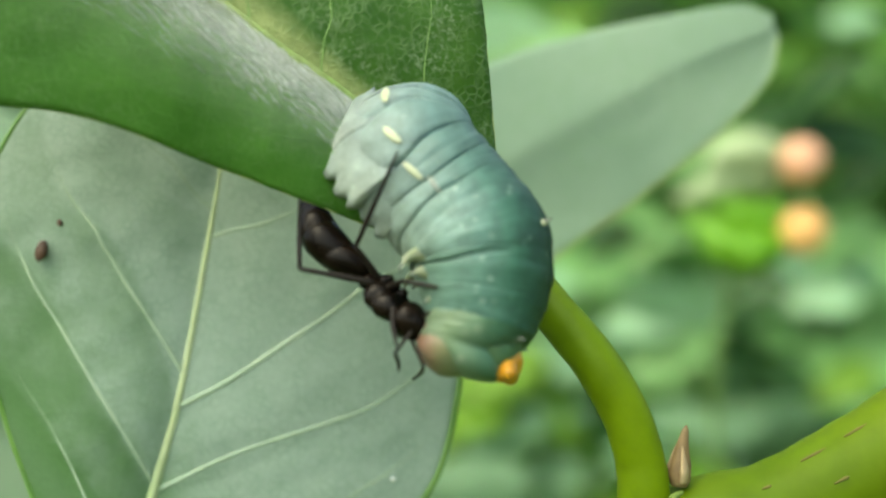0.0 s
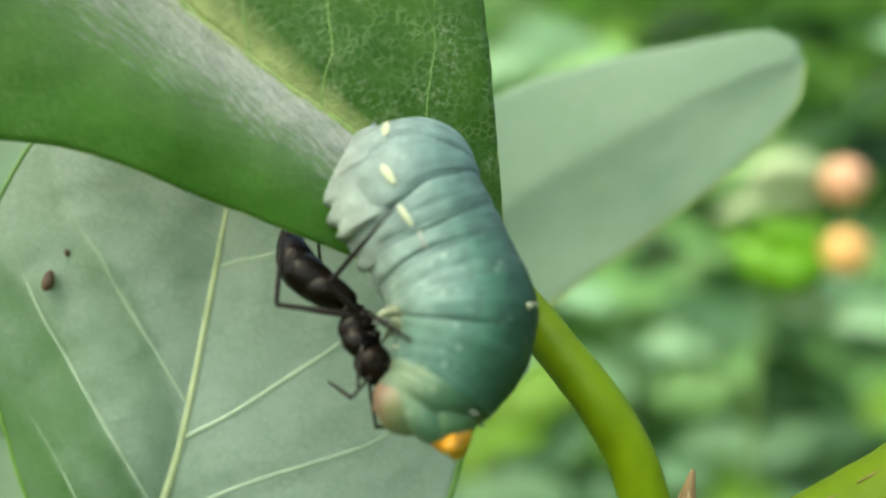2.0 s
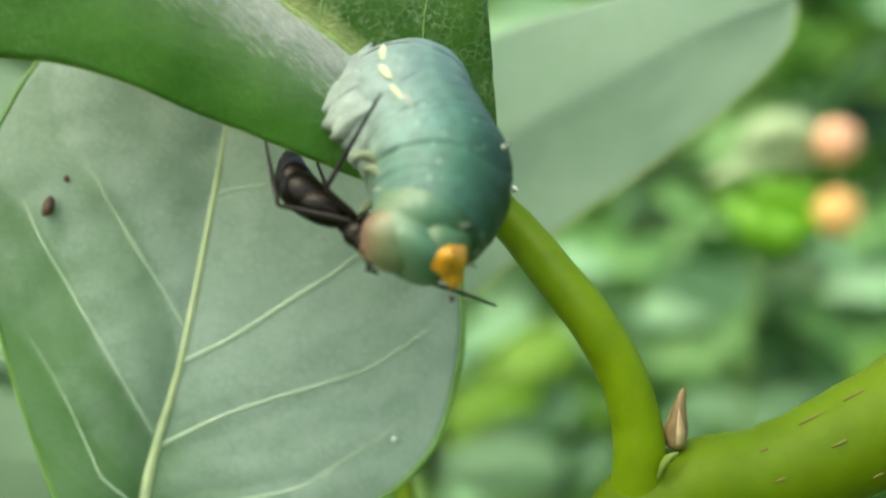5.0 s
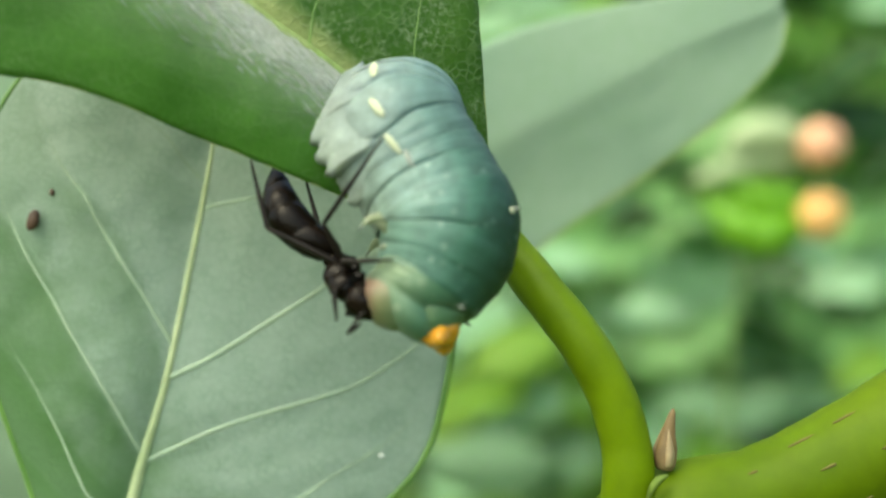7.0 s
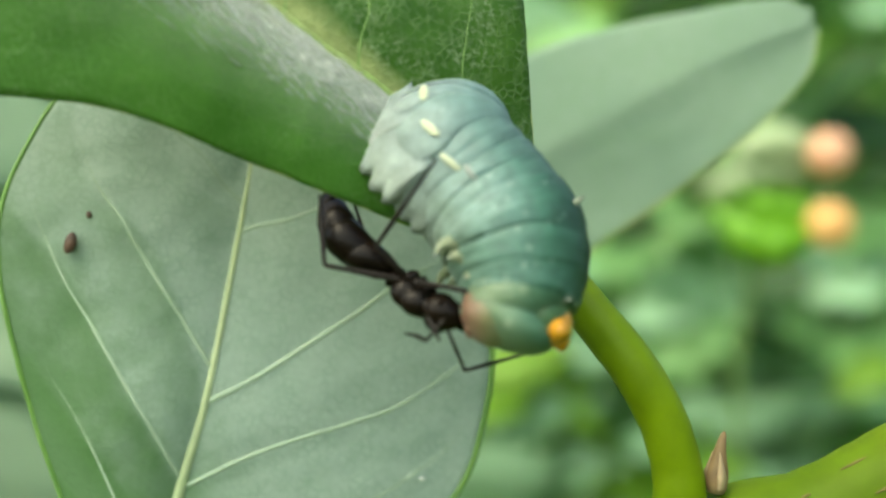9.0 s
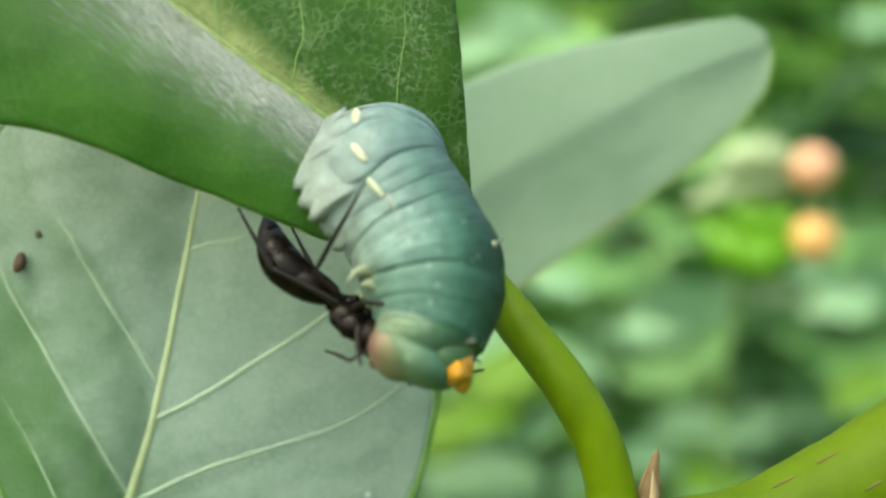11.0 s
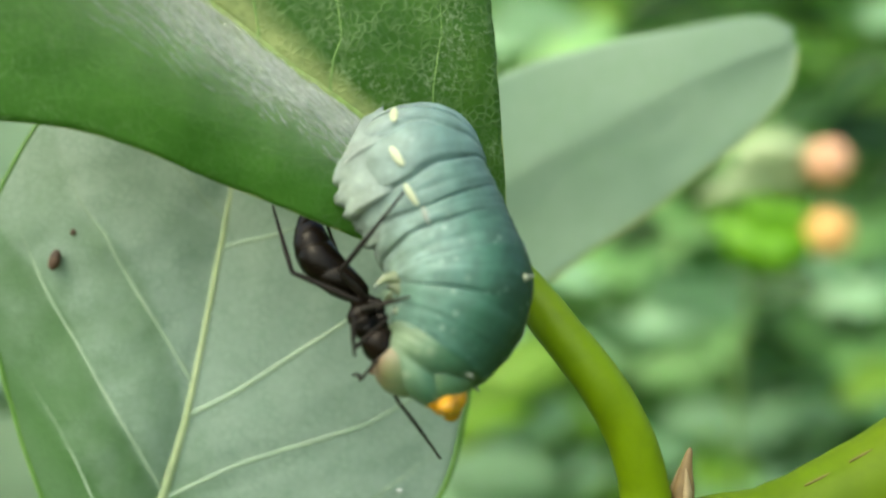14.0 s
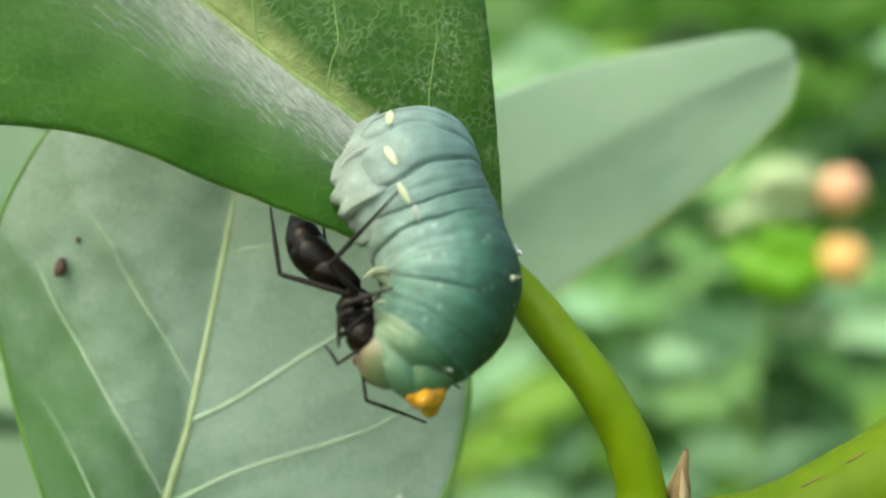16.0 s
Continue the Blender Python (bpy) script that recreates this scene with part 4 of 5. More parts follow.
TIP = [
    (0, -7.72, 1.00, 2.45),
    (0.5, -8.63, 1.00, 2.78),
    (1, -8.70, 1.00, 2.52),
    (1.5, -8.89, 1.00, 2.47),
    (2, -8.85, 1.00, 2.38),
    (2.5, -8.18, 1.00, 2.17),
    (2.9, -7.78, 0.76, 2.75),
    (3, -7.60, 0.44, 2.06),
    (3.2, -7.74, 0.20, 1.85),
    (3.5, -7.81, 0.20, 2.13),
    (4, -8.31, 0.20, 2.14),
    (4.2, -8.52, 0.32, 2.19),
    (6.5, -9.31, 1.00, 3.01),
    (7, -9.25, 1.00, 2.58),
    (7.5, -9.42, 1.00, 3.23),
    (8.5, -9.18, 1.00, 2.99),
    (9, -8.72, 0.80, 2.61),
    (9.3, -7.31, 0.50, 1.83),
    (9.6, -7.95, 0.50, 2.08),
    (12, -9.12, 1.00, 2.76),
    (12.5, -9.05, 1.00, 2.96),
    (14.5, -8.49, 1.00, 2.76),
    (16, -8.86, 1.00, 2.98),
]
WAIST = [
    (0, -5.04, -1.20, -1.65),
    (0.5, -5.83, -1.20, -1.03),
    (1, -5.66, -1.20, -1.20),
    (1.5, -6.02, -1.20, -1.05),
    (2, -5.87, -1.20, -1.12),
    (2.5, -5.55, -1.20, -1.85),
    (2.9, -4.74, -2.13, -1.48),
    (3, -3.86, -3.37, -1.50),
    (3.2, -3.62, -4.30, -0.75),
    (3.5, -4.15, -4.30, -0.01),
    (4, -4.83, -4.30, -0.38),
    (4.2, -5.55, -3.83, -0.75),
    (6.5, -6.16, -1.20, -1.54),
    (7, -6.05, -1.20, -1.90),
    (7.5, -5.66, -1.20, -1.43),
    (8.5, -5.57, -1.20, -1.65),
    (9, -5.65, -1.44, -1.52),
    (9.3, -3.88, -1.80, -2.60),
    (9.6, -3.96, -1.80, -1.93),
    (12, -5.82, -1.20, -1.70),
    (12.5, -5.94, -1.20, -1.68),
    (14.5, -5.60, -1.20, -1.75),
    (16, -5.89, -1.20, -1.31),
]
JAW = [
    (0, -2.37, -3.60, -4.71),
    (0.5, -3.93, -3.60, -4.52),
    (1, -4.31, -3.60, -4.89),
    (1.5, -4.47, -3.60, -4.94),
    (2, -4.29, -3.60, -5.28),
    (2.5, -4.12, -3.60, -4.37),
    (2.9, -3.77, -4.50, -3.87),
    (3, -0.84, -5.70, -3.42),
    (3.2, -0.19, -6.60, -0.16),
    (3.5, -0.68, -6.60, 1.46),
    (4, -1.20, -6.60, 1.13),
    (4.2, -2.06, -6.15, -1.13),
    (6.5, -4.54, -3.60, -4.18),
    (7, -4.59, -3.60, -4.35),
    (7.5, -3.98, -3.60, -4.20),
    (8.5, -3.61, -3.60, -4.32),
    (9, -1.66, -4.16, -5.00),
    (9.3, -0.04, -5.00, -5.20),
    (9.6, 0.11, -5.00, -4.28),
    (12, -4.33, -3.60, -4.41),
    (12.5, -4.64, -3.60, -4.41),
    (14.5, -4.86, -3.60, -3.71),
    (16, -5.41, -3.60, -3.52),
]
MIDDLE_FOOT = [(0, -3.2, -4.6, 5.2), (0.5, -3.2, -4.6, 4.2), (2.5, -3.2, -4.6, 4.3), (2.9, -3.3, -4.6, 5.2), (3.2, -3.8, -4.6, 8.1), (4.0, -3.8, -4.6, 8.1), (4.2, -4.0, -4.6, 7.1), (6.5, -3.2, -4.6, 4.6), (9, -3.2, -4.6, 4.7), (9.6, -3.15, -4.6, 5.6), (12, -3.16, -4.6, 4.2), (16, -3.16, -4.6, 4.2)]
FEELER_NEAR = [(0, -3.33, -2.6, -6.87), (0.5, -6, -2.6, -5.5), (1, -6.71, -2.6, -4.95), (1.5, -7, -2.6, -5.2), (2, -6.95, -2.6, -5.29), (2.5, -6.6, -2.6, -5), (3, -4.3, -3, -2.62), (3.2, -0.05, -6.5, -1.49), (3.5, -0.55, -6.5, -0.91), (4, -0.9, -6.5, -1.3), (4.2, -1.62, -6.2, -3), (6.5, -6.62, -2.6, -5.11), (7, -4.41, -2.6, -5.56), (7.5, -5.48, -2.6, -5.67), (8, -5.64, -2.6, -6.14), (8.5, -5.62, -2.6, -5.79), (9, -4.86, -2.6, -4.72), (9.6, -3.64, -3, -4.69), (12, -6.53, -2.6, -4.38), (12.5, -6.52, -2.6, -4.17), (13, -6.92, -2.6, -3.74), (13.5, -6.98, -2.6, -4.64), (14, -6.02, -2.6, -6), (14.5, -5.09, -2.6, -7.27), (15, -6.8, -2.6, -6.45), (15.5, -6.33, -2.6, -4.33), (16, -7.4, -2.6, -4.44)]
FEELER_FAR = [(0, -2.5, -1, -7.5), (0.5, 1.44, -1, -11.04), (1, 0.71, -1, -9.54), (1.5, -0.55, -1, -10.53), (2, -0.2, -1, -8.0), (2.5, -0.6, -1, -8.9), (2.9, 1.81, -1, -8.69), (3.2, 4.28, -2.5, -0.18), (3.5, 4.59, -2.5, 0.43), (4, 1.19, -3, -0.24), (4.2, 4.04, -2, -5.41), (6.5, 3.83, -1, -7.24), (7, 3.68, -1, -3.47), (7.5, 3.7, -0.5, -4.45), (8, 0.48, -1, -7.78), (8.5, 0.6, -1, -7.37), (9, 2.34, -1, -5.81), (9.6, 4.17, -2, -4.02), (12, 2.15, -1, -8.16), (12.5, 0.09, -1, -10.87), (13, -0.76, -1, -9.28), (13.5, -1.22, -1, -8.62), (14, -0.42, -1, -12.01), (14.5, 1.43, -1, -10.71), (15, 0.28, -1, -9.14), (15.5, -0.2, -1, -11.1), (16, -1.71, -1, -8.94)]
HIND_FOOT = [(0, -8.79, -1.7, 2.78), (0.5, -10.33, -1.7, 3.45), (1, -10.58, -1.7, 3.24), (2.5, -9.27, -1.7, 2.80), (3.0, -9.70, -1.7, 2.90), (3.5, -9.39, -1.7, 3.04), (4.2, -10.20, -1.7, 3.36), (6.5, -10.68, -1.7, 3.45), (8.5, -10.68, -1.7, 3.45), (9.3, -9.13, -1.7, 2.62), (9.6, -9.66, -1.7, 2.96), (12, -10.68, -1.7, 3.45), (16, -10.68, -1.7, 3.45)]



def track(rows, t):
    """The place at t on a smooth, unhurried path through the rows."""
    ts = [r[0] for r in rows]
    if t <= ts[0]:
        return Vector(rows[0][1:])
    if t >= ts[-1]:
        return Vector(rows[-1][1:])
    i = max(k for k in range(len(ts)) if ts[k] <= t)
    a, b = Vector(rows[i][1:]), Vector(rows[i + 1][1:])
    h = ts[i + 1] - ts[i]

    def slope(k):
        if k == 0 or k == len(ts) - 1:
            return Vector((0, 0, 0))
        d0 = (Vector(rows[k][1:]) - Vector(rows[k - 1][1:])) / (ts[k] - ts[k - 1])
        d1 = (Vector(rows[k + 1][1:]) - Vector(rows[k][1:])) / (ts[k + 1] - ts[k])
        return Vector([0 if x * y <= 0 else 2 * x * y / (x + y) for x, y in zip(d0, d1)])

    f = (t - ts[i]) / h
    return a * (1 + 2 * f) * (1 - f) ** 2 + slope(i) * h * f * (1 - f) ** 2 + b * f * f * (3 - 2 * f) + slope(i + 1) * h * f * f * (f - 1)


def spine(t):
    """The caterpillar's middle line: two places that cling to the leaf, hump, neck and head."""
    hump, head = track(HUMP, t), track(HEAD, t)
    tail, hold = Vector((-2.6, 1.5, 6.5)), Vector((-2.4, 0.0, 5.2))
    mid = hold.lerp(hump, 0.5) + Vector((0.0, 0.15, 0.15))
    d = head - hump
    neck = hump + d * 0.75 + Vector((0.9, 0, -0.2)) * min(1.0, abs(d.z) / 4) + Vector((1.0, 0, 0)) * max(0.0, 1 - abs(d.z) / 4)
    return [tail, hold, mid, hump, neck, head]


def segment_pose(t, s):
    line = spine(t)
    p = at_curve(line, s)
    tangent = at_curve(line, min(s + 0.12, 5)) - at_curve(line, max(s - 0.12, 0))
    f = min(max((s - 3.2) / 0.9, 0), 1)
    tangent = tangent.normalized().lerp((line[5] - line[3]).normalized(), f)
    return aim(p, p + tangent, (1, -0.12, 0.05))


# ---------------------------------------------------------------- the caterpillar, in rigid rings
CAT = Vector((-3.3, 2.5, 8.6))
caterpillar = thing("caterpillar", "plump blue-green caterpillar with pale belly clinging to the leaf", "caterpillar", at=CAT)
RINGS = (0.0, 0.55, 1.05, 1.52, 2.0, 2.5, 3.0, 3.42, 3.82, 4.25)
GIRTH = ((0.0, 3.82), (0.55, 3.88), (1.05, 3.88), (1.52, 3.84), (2.0, 3.95), (2.5, 4.06), (3.0, 4.1), (3.42, 3.85), (3.82, 3.3), (4.25, 2.95), (4.6, 2.7), (4.85, 2.45), (5.0, 2.3))
RESTING = 13.0
CAT_PIECES = []
# between ring and ring: depth of the crease, and how far it reaches over the back (-1 belly, 1 back)
CREASES = ((1.3, 0.8), (1.3, 0.75), (1.1, 0.65), (1.0, 0.55), (0.9, 0.25), (0.12, -0.3), (1.35, 0.05), (0.0, -0.6), (0.3, -0.3))


def girth(x):
    return float(np.interp(x, [g[0] for g in GIRTH], [g[1] for g in GIRTH]))


def ring_span(i):
    lo = (RINGS[i - 1] + RINGS[i]) / 2 if i else 0.0
    hi = (RINGS[i + 1] + RINGS[i]) / 2 if i + 1 < len(RINGS) else 4.95
    line = spine(RESTING)
    return lo, hi, (at_curve(line, hi) - at_curve(line, lo)).length / (hi - lo)


def skin_radius(i, x, a):
    """Distance of the skin from the middle line at x along it and a round it. Creases part the rings on the belly side and flank."""
    lo, hi, unit = ring_span(i)
    c = math.cos(a)
    p = segment_pose(RESTING, x) @ Vector((c, math.sin(a), 0))
    fade = 0.12 * noise.noise(Vector((i * 3.1, 2.0, 0.0)))
    w = girth(x)
    for border, depth in ((i - 1, lo), (i, hi)):
        if not 0 <= border < len(CREASES):
            continue
        edge_at, (much, reach) = depth, CREASES[border]
        belly = 1 - 0.96 * min(max((c - reach + fade) / 0.5, 0), 1) ** 0.8
        bend = 0.20 * math.sin(2.0 * a + border * 1.7) * belly + 0.05 * math.sin(7 * a + border)
        edge = abs((x - edge_at) * unit - bend)
        w -= much * belly * (0.27 * math.exp(-(edge / 0.085) ** 2) + 0.09 * math.exp(-(edge / 0.42) ** 2))
    fine = 1.6
    w += 0.15 * noise.noise(p * 0.42) + 0.045 * fine * noise.noise(p * 1.3) + 0.026 * fine * noise.noise(p * 2.9)
    # a shallow dimple across the flank of each rear ring
    if 1 <= i <= 5:
        w -= 0.07 * math.exp(-((c + 0.35) / 0.2) ** 2) * math.exp(-(((x - (lo + hi) / 2) * unit - 0.1) / 0.28) ** 2)
    return w


def ring_mesh(i):
    """One body ring, cut from the smooth resting body; past its folds it runs on underneath its neighbours."""
    mine = segment_pose(RESTING, RINGS[i])
    back = mine.inverted()
    lo, hi, unit = ring_span(i)
    under = (0.5 if i < 4 else 1.1) / unit
    rows, sides = [], 72
    stations = [max(0.0, lo - under * (1 - k / 6)) for k in range(6)] if i else []
    stations += [lo + (hi - lo) * k / 26 for k in range(27)]
    stations += [min(4.98, hi + under * (k + 1) / 6) for k in range(6)] if i + 1 < len(RINGS) else []
    if not i:
        for k in range(10):
            h = (k + 0.3) / 10 * math.pi / 2
            row = []
            for n in range(sides):
                a = 2 * math.pi * n / sides
                w = skin_radius(0, 0.0, a) * math.sin(h) ** 0.38
                row.append(segment_pose(RESTING, 0.0) @ Vector((w * math.cos(a), w * 0.98 * math.sin(a), -0.5 * math.cos(h))))
            rows.append(row)
    for x in stations:
        m = segment_pose(RESTING, x)
        out = max(lo - x, x - hi, 0.0) * unit
        row = []
        for n in range(sides):
            a = 2 * math.pi * n / sides
            w = skin_radius(i, x, a) - ((0.015 + 0.25 * out + 0.6 * max(0.0, out - 0.35)) if out > 0 else 0)
            row.append(m @ Vector((w * math.cos(a), w * 0.98 * math.sin(a), 0)))
        rows.append(row)
    if i + 1 == len(RINGS):
        # the first ring ends in a dome that overhangs the head on the back side
        for k in range(1, 11):
            h = k / 10.4 * math.pi / 2
            row = []
            for n in range(sides):
                a = 2 * math.pi * n / sides
                w = skin_radius(i, 4.95, a) * math.cos(h) ** 0.75
                row.append(segment_pose(RESTING, 4.95) @ Vector((w * math.cos(a) + 1.35 * math.sin(h), w * 0.98 * math.sin(a), 1.5 * math.sin(h))))
            rows.append(row)
    bm = bmesh.new()
    return loft(bm, [[back @ q for q in row] for row in rows])


def build_caterpillar():
    for i, s in enumerate(RINGS):
        r = girth(s)
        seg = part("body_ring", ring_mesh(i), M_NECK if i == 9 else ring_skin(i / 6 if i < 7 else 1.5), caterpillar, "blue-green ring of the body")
        CAT_PIECES.append((seg, s))
        if 1 <= i <= 4:
            a = radians((104, 103, 99, 95)[i - 1])
            w = skin_radius(i, s, a) + 0.02
            d = ball(0.10, (0.26, 0.25, 0.2, 0.16)[i - 1], (0.78, 0.74, 0.74, 0.55)[i - 1], 8, 0.2, 2, 14)
            part("dash", d, M_DASH if i < 4 else M_PALE, seg, "pale yellow dash", at=metres(Matrix.Translation((w * math.cos(a), w * 0.98 * math.sin(a), 0.1)) @ pose(0, 0, 0, (0, 14, 10, 0)[i - 1], 0, math.degrees(a))))
        if i in (5, 6):
            for a in ((24, ) if i == 6 else (-30, )):
                c = Vector((math.cos(radians(a)), math.sin(radians(a)), 0))
                part("spine", tube([c * (r - 0.15), c * (r + 0.28), c * (r + 0.6) + Vector((0, 0, -0.08))], [0.2, 0.11, 0.05], 10, 10), M_SPINE, seg, "short dark spine on a pale wart")
                part("wart", ball(0.22, 0.22, 0.2, 6, 0.1, 2, 12, at=c * (r - 0.02)), M_DASH, seg)
        if i == 9:
            for a in (-30, 30):
                c = Vector((math.cos(radians(a)), math.sin(radians(a)), 0))
                part("spine", tube([c * (r - 0.1), c * (r + 0.3), c * (r + 0.5)], [0.14, 0.08, 0.02], 8, 8), M_SPINE, seg)
        if i in (6, 7, 8):
            long = {6: 1.05, 7: 0.7, 8: 0.45}[i]
            for a in (-158, 146):
                c = Vector((math.cos(radians(a)), math.sin(radians(a)), 0))
                q = c * (r - 0.55)
                down = Vector((0, 0, 0.55 if i == 6 else 0.2))
                leg = tube([q, q + c * 0.6 * long, q + c * 1.1 * long + down * 0.3, q + c * 1.5 * long + down], [0.5, 0.34, 0.22, 0.07], 12, 14, wob=0.2)
                made = part("leg", leg, M_LEG, seg, "short pale hooked leg")
                part("claw", tube([q + c * 1.45 * long + down * 0.95, q + c * 1.65 * long + down * 1.3, q + c * 1.62 * long + down * 1.7], [0.1, 0.07, 0.02], 8, 6), M_SPINE, made, "tiny dark claw")
        if i in (0, 1, 2, 3):
            # a thin flange with a ragged edge, running smoothly out of the flank
            half, reach, wave = {0: (1.7, 0.6, 0.12), 1: (1.7, 0.95, 0.28), 2: (1.7, 1.35, 0.5), 3: (1.5, 0.75, 0.2)}[i]
            for side in (1, -1):
                flap = bmesh.new()
                rows = []
                for m in range(49):
                    z = half * (m / 24 - 1)
                    even = r + reach * (1 if side > 0 else 0.45)
                    edge = even - 0.4 * reach * abs(z / half) ** 6 - wave * abs(math.sin(2.3 * z + 0.9 * i + 0.7)) ** 4 + 0.14 * noise.noise(Vector((z * 2.2, i * 5.0, side)))
                    a0, a1 = radians(118), radians(166)
                    inner = Vector((math.cos(a0), math.sin(a0) * side)) * (r - 0.45)
                    away = Vector((math.cos(a1), math.sin(a1) * side))
                    outer = away * edge
                    under = away * (r - 1.0)
                    row = []
                    for k in range(9):
                        q = inner.lerp(away * even, k / 8) + away * (edge - even) * (k / 8) ** 7 + inner.normalized() * 0.35 * math.sin(math.pi * k / 8)
                        row.append((q.x, q.y, z))
                    for k in range(1, 8):
                        q = outer.lerp(under, k / 8) - inner.normalized() * 0.12
                        row.append((q.x, q.y, z))
                    rows.append(row)
                part("proleg", loft(flap, rows), ring_skin(i / 6), seg, "thin pale ragged proleg gripping the leaf")
    # head: a smooth pale capsule with mouthparts, and the forked orange horns behind it
    bm = ball(1.86, 1.86, 1.86, 20, 0.07, 0.8, 36)
    for v in bm.verts:
        # two cheeks with a shallow furrow between them
        v.co *= 1 - 0.035 * math.exp(-(v.co.y / 0.4) ** 2) * max(0.0, v.co.z / 1.75)
        v.co += Vector((-0.25, 0.3, 0.0))
    head = part("head", bm, M_FACE, caterpillar, "smooth yellowish head flushed pink")
    CAT_PIECES.append((head, 5.0))
    for y in (-0.45, 0.45):
        part("mouthpart", tube([(-1.35, y, 0.9), (-1.6, y * 0.8, 1.15), (-1.65, y * 0.3, 1.4)], [0.26, 0.2, 0.06], 10, 10), M_FACE, head)
        for k in range(4):
            part("eyelet", ball(0.07, 0.07, 0.07, 5, 0, 1, 8, at=(-1.45 + 0.2 * k, math.copysign(1.25 + 0.06 * k, y), 0.85)), M_SPINE, head)
    base = tube([(2.0, 0, -0.4), (2.6, 0, 0.2), (3.0, 0, 0.55)], [1.7, 1.45, 1.0], 18, 12, wob=0.15)
    part("horn_base", base, M_HORN_BASE, head, "wrinkled olive skin round the horns")
    horns = bmesh.new()
    tube([(2.5, 0, 0.1), (3.0, 0, 0.65), (3.35, 0, 1.1)], [1.15, 1.1, 0.6], 18, 12, horns, wob=0.25)
    for y in (-1, 1):
        tube([(2.9, 0.3 * y, 0.6), (3.2, 0.9 * y, 0.9), (3.3, 1.35 * y, 1.1)], [0.7, 0.55, 0.25], 14, 12, horns, wob=0.2)
    part("osmeterium", horns, M_ORANGE, head, "forked bright orange scent horns")


build_caterpillar()

# ---------------------------------------------------------------- the ant
ant = thing("ant", "black ant with slender legs biting the caterpillar's head", "ant", at=WAIST[0][1:])
ANT_SIDE = Vector((-0.75, -0.55, -0.35))
ANT_PIECES = {}


def build_ant():
    prof = [(-0.2, 0.10), (-0.05, 0.5), (0.3, 0.9), (0.9, 1.16), (1.6, 1.27), (1.68, 1.20), (1.76, 1.28), (2.7, 1.36), (3.3, 1.33), (3.38, 1.25), (3.46, 1.31), (4.2, 1.18), (4.75, 1.02), (4.82, 0.94), (4.9, 0.97), (5.5, 0.68), (6.0, 0.34), (6.3, 0.06)]
    g = ovoid([(z * 1.1, w * 0.9) for z, w in prof], 28, 0.92, 0.02)
    for v in g.verts:
        v.co.x += 1.15 * math.sin(math.pi * min(max(v.co.z, 0), 6.9) / 6.9)
    ANT_PIECES["gaster"] = part("gaster", g, M_ANT, ant, "glossy black banded abdomen")
    th = bmesh.new()
    ovoid([(0.5, 0.25), (0.6, 0.58), (0.9, 0.84), (1.3, 0.9), (1.65, 0.86), (1.8, 0.8), (1.95, 0.88), (2.4, 1.0), (2.8, 0.92), (3.1, 0.72), (3.3, 0.52), (3.5, 0.3)], 24, 0.82, 0.16, th)
    for v in th.verts:
        v.co.x += 0.22 * math.sin((v.co.z - 0.6) * 1.4)
    part("thorax", th, M_ANT, ant, "narrow black thorax")
    part("waist_node", ovoid([(-0.05, 0.15), (0.1, 0.5), (0.32, 0.78), (0.52, 0.68), (0.72, 0.3)], 16, 0.7, 0.05), M_ANT, ant)
    for z, reach in ((1.0, 0.62), (1.6, 0.66), (2.3, 0.7)):
        for y in (-1, 1):
            part("coxa", tube([(-0.25, 0.35 * y, z), (-0.55, reach * 0.8 * y, z + 0.1), (-0.75, reach * 1.15 * y, z + 0.25)], [0.42, 0.38, 0.2], 10, 10), M_ANT, ant)
    head = part("head", ovoid([(-0.15, 0.35), (0.0, 0.8), (0.3, 1.0), (0.7, 1.02), (1.2, 0.88), (1.65, 0.66), (1.95, 0.42), (2.1, 0.2)], 24, 1.1, 0.08), M_ANT, ant, "black head with toothed jaws")
    ANT_PIECES["head"] = head
    for y in (-1, 1):
        part("mandible", tube([(-0.2, 0.5 * y, 1.65), (-0.25, 0.66 * y, 2.2), (-0.25, 0.15 * y, 2.6)], [0.32, 0.24, 0.06], 8, 10), M_ANT, head)
        part("eye", ball(0.2, 0.12, 0.26, 6, 0, 1, 12, at=(0.35, 0.98 * y, 0.7)), M_ANT, head)


def limb(name, length, r0, r1, bend=0.0):
    """A rigid limb piece along z."""
    return part(name, tube([(0, 0, 0), (bend, 0, length * 0.35), (bend * 0.7, 0, length * 0.7), (0, 0, length)], [r0, r0 * 1.15, (r0 + r1) / 2, r1], 10, 16), M_ANT_LEG, ant, "thin black leg piece" if name in ("femur", "tibia") else "thin black feeler piece")


build_ant()
LEGS = []
for hip, foot, pole, a, b in (
        ((0.2, -0.5, 1.0), "hind", (-1, -0.3, -1.0), 4.3, 4.0),
        ((-0.2, -0.4, 0.9), "middle", (-1.0, -0.3, 0.6), 2.5, 6.0),
        ((-0.2, 0.6, 1.0), "hind_far", (-0.4, 0.5, -1.0), 3.0, 3.4),
        ((-0.3, -0.5, 1.6), "middle_far", (0.3, -0.9, 0.2), 2.2, 2.8),
        ((-0.1, -0.5, 2.3), "fore", (-0.8, -0.6, 0.4), 1.5, 1.7),
        ((-0.3, 0.5, 2.3), "fore_far", (-0.6, 0.6, -0.6), 1.8, 2.4)):
    LEGS.append((hip, foot, pole, a, b, limb("femur", a, 0.17, 0.13, 0.08), limb("tibia", b, 0.13, 0.07, -0.06)))
FEELERS = []
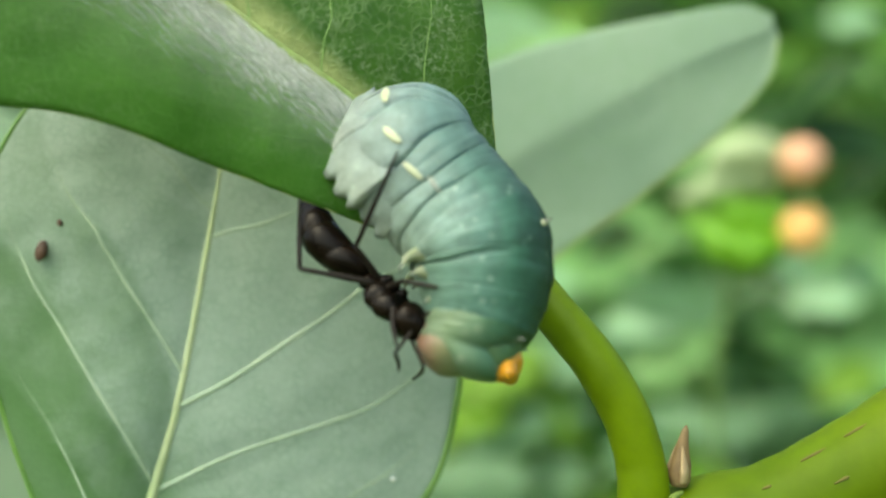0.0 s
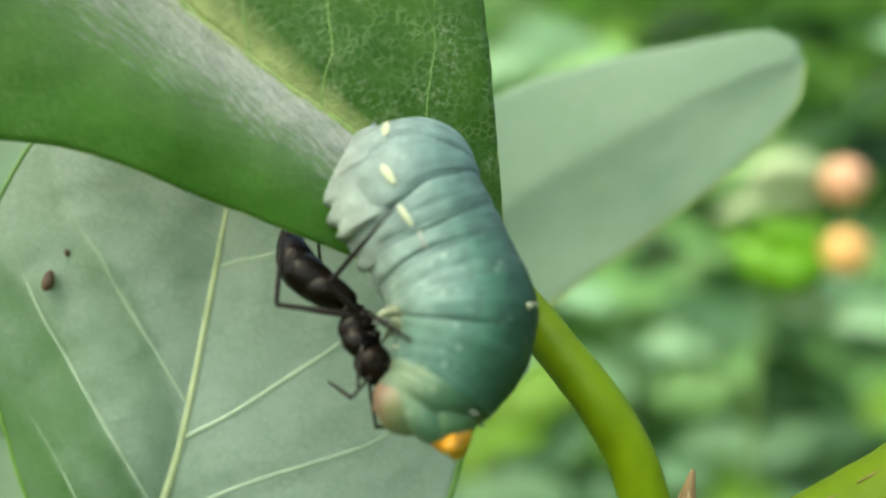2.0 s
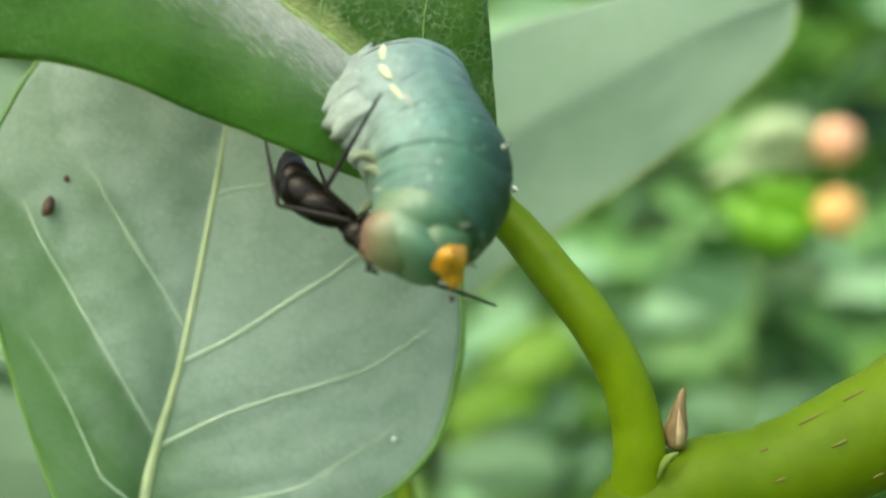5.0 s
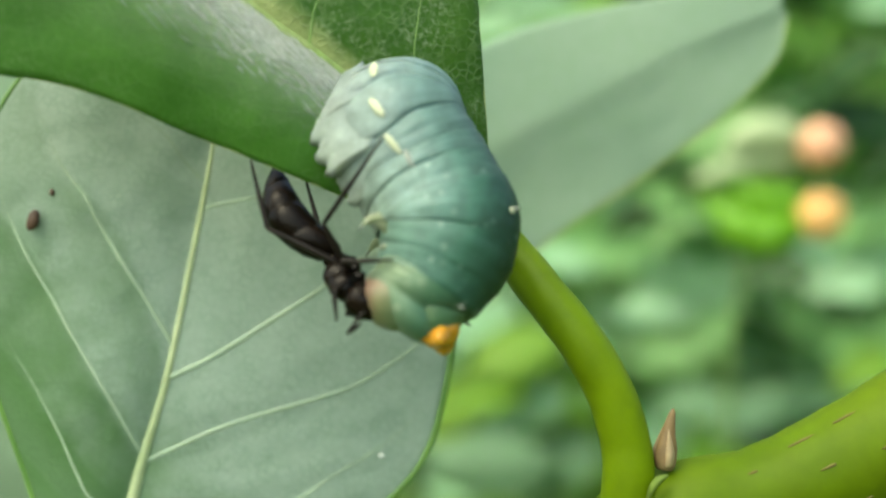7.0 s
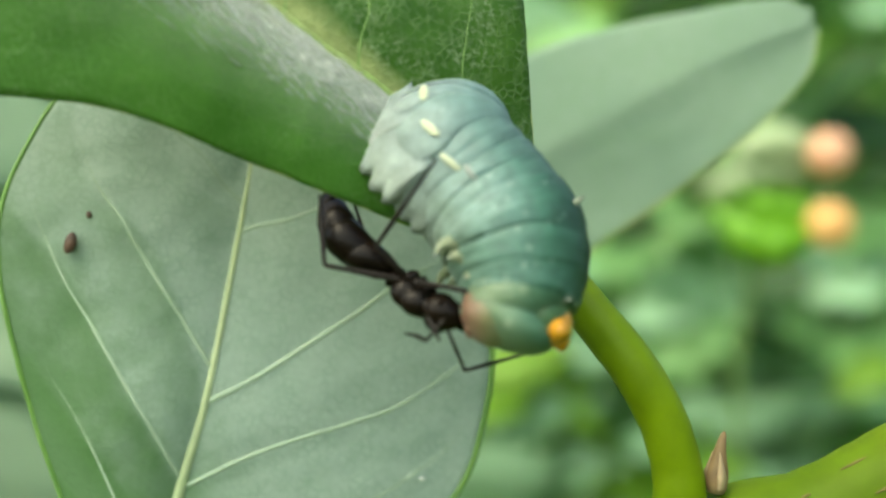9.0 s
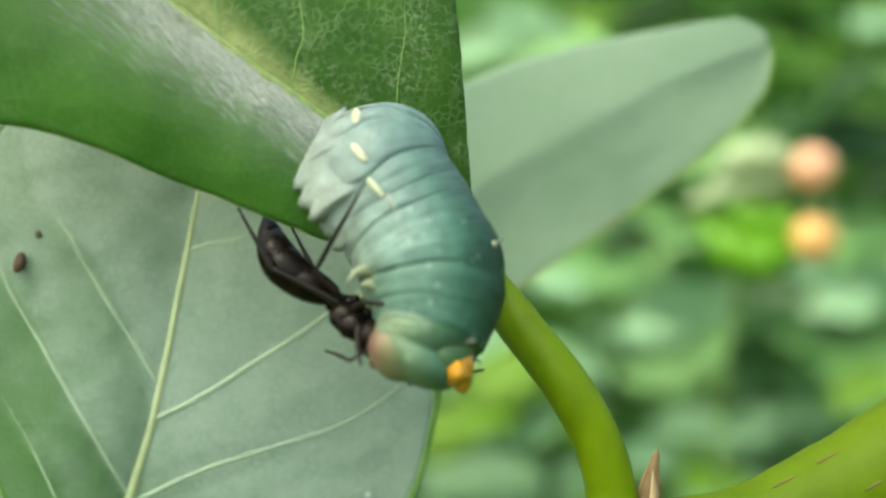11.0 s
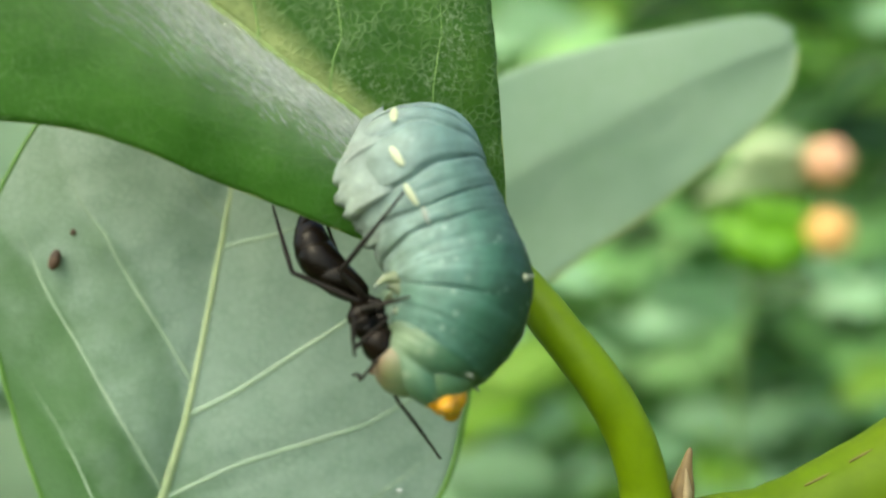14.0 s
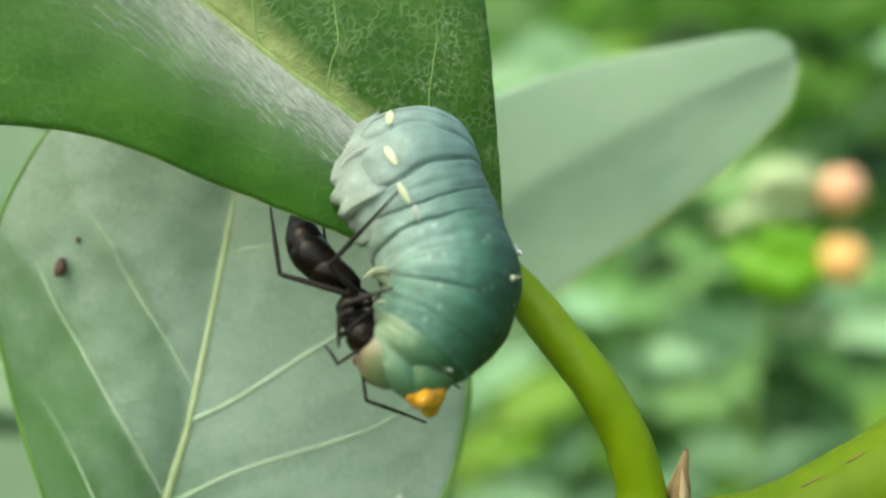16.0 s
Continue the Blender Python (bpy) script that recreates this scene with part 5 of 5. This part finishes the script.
for side, rows in ((-1, FEELER_NEAR), (1, FEELER_FAR)):
    FEELERS.append((side, rows, limb("scape", 1.8 if side < 0 else 2.6, 0.09, 0.10), limb("flagellum", 2.1 if side < 0 else 4.5, 0.10, 0.07, 0.15)))


def ant_pose(t):
    return aim(track(WAIST, t), track(JAW, t), ANT_SIDE)


def knee(hip, foot, a, b, pole):
    """Where two rigid pieces of length a and b meet between hip and foot."""
    d = foot - hip
    l = min(max(d.length, abs(a - b) + 0.05), a + b - 0.02)
    n = d.normalized()
    x = (a * a - b * b + l * l) / (2 * l)
    h = math.sqrt(max(a * a - x * x, 0))
    p = Vector(pole)
    p = (p - n * p.dot(n)).normalized()
    return hip + n * x + p * h, hip + n * l


def foot_place(name, t):
    if name == "hind":
        return track(HIND_FOOT, t)
    if name == "hind_far":
        return Vector((-7.9, 0.6, 2.6))
    if name == "middle":
        return track(MIDDLE_FOOT, t)
    if name == "middle_far":
        return track(JAW, t) + Vector((2.0, -1.4, 2.4))
    if name == "fore":
        return track(JAW, t) + Vector((-1.0, -1.0, -0.9))
    return track(JAW, t) + Vector((0.8, -0.5, 1.2))


def motions():
    """Keys everything that moves: the rings of the caterpillar and the pieces of the ant."""
    times = [round(k * 0.1, 2) for k in range(161)]
    base = Matrix.Translation(-CAT)
    for ob, s in CAT_PIECES:
        walk(ob, [(t, metres(base @ segment_pose(t, s))) for t in times])
    walk(ant, [(t, metres(ant_pose(t))) for t in times])
    rows = {k: [] for k in ("gaster", "head")}
    limbs = {}
    for t in times:
        m = ant_pose(t)
        back = m.inverted()
        waist, tip, jaw = track(WAIST, t), track(TIP, t), track(JAW, t)
        rows["gaster"].append((t, metres(back @ aim(waist, tip, ANT_SIDE))))
        neck = m @ Vector((0.0, 0, 3.15))
        face = at_curve(spine(t), 5.0)
        hm = aim(neck, neck.lerp(face, 0.5) + (neck - waist) * 0.4, ANT_SIDE)
        rows["head"].append((t, metres(back @ hm)))
        for i, (hip, foot, pole, a, b, femur, tibia) in enumerate(LEGS):
            h = m @ Vector(hip)
            k, e = knee(h, foot_place(foot, t), a, b, pole)
            limbs.setdefault(femur, []).append((t, metres(back @ aim(h, k, (0.3, -1, 0.2)))))
            limbs.setdefault(tibia, []).append((t, metres(back @ aim(k, e, (0.3, -1, 0.2)))))
        for side, table, scape, flagellum in FEELERS:
            h = hm @ Vector((0.5, 0.45 * side, 1.3))
            k, e = knee(h, track(table, t), *((1.8, 2.1) if side < 0 else (2.6, 4.5)), (-0.6, -0.3, -0.8) if side < 0 else (0.2, 0.1, -1))
            limbs.setdefault(scape, []).append((t, metres(back @ aim(h, k, (0.3, -1, 0.2)))))
            limbs.setdefault(flagellum, []).append((t, metres(back @ aim(k, e, (0.3, -1, 0.2)))))
    for name, r in rows.items():
        walk(ANT_PIECES[name], r)
    for ob, r in limbs.items():
        walk(ob, r)


motions()
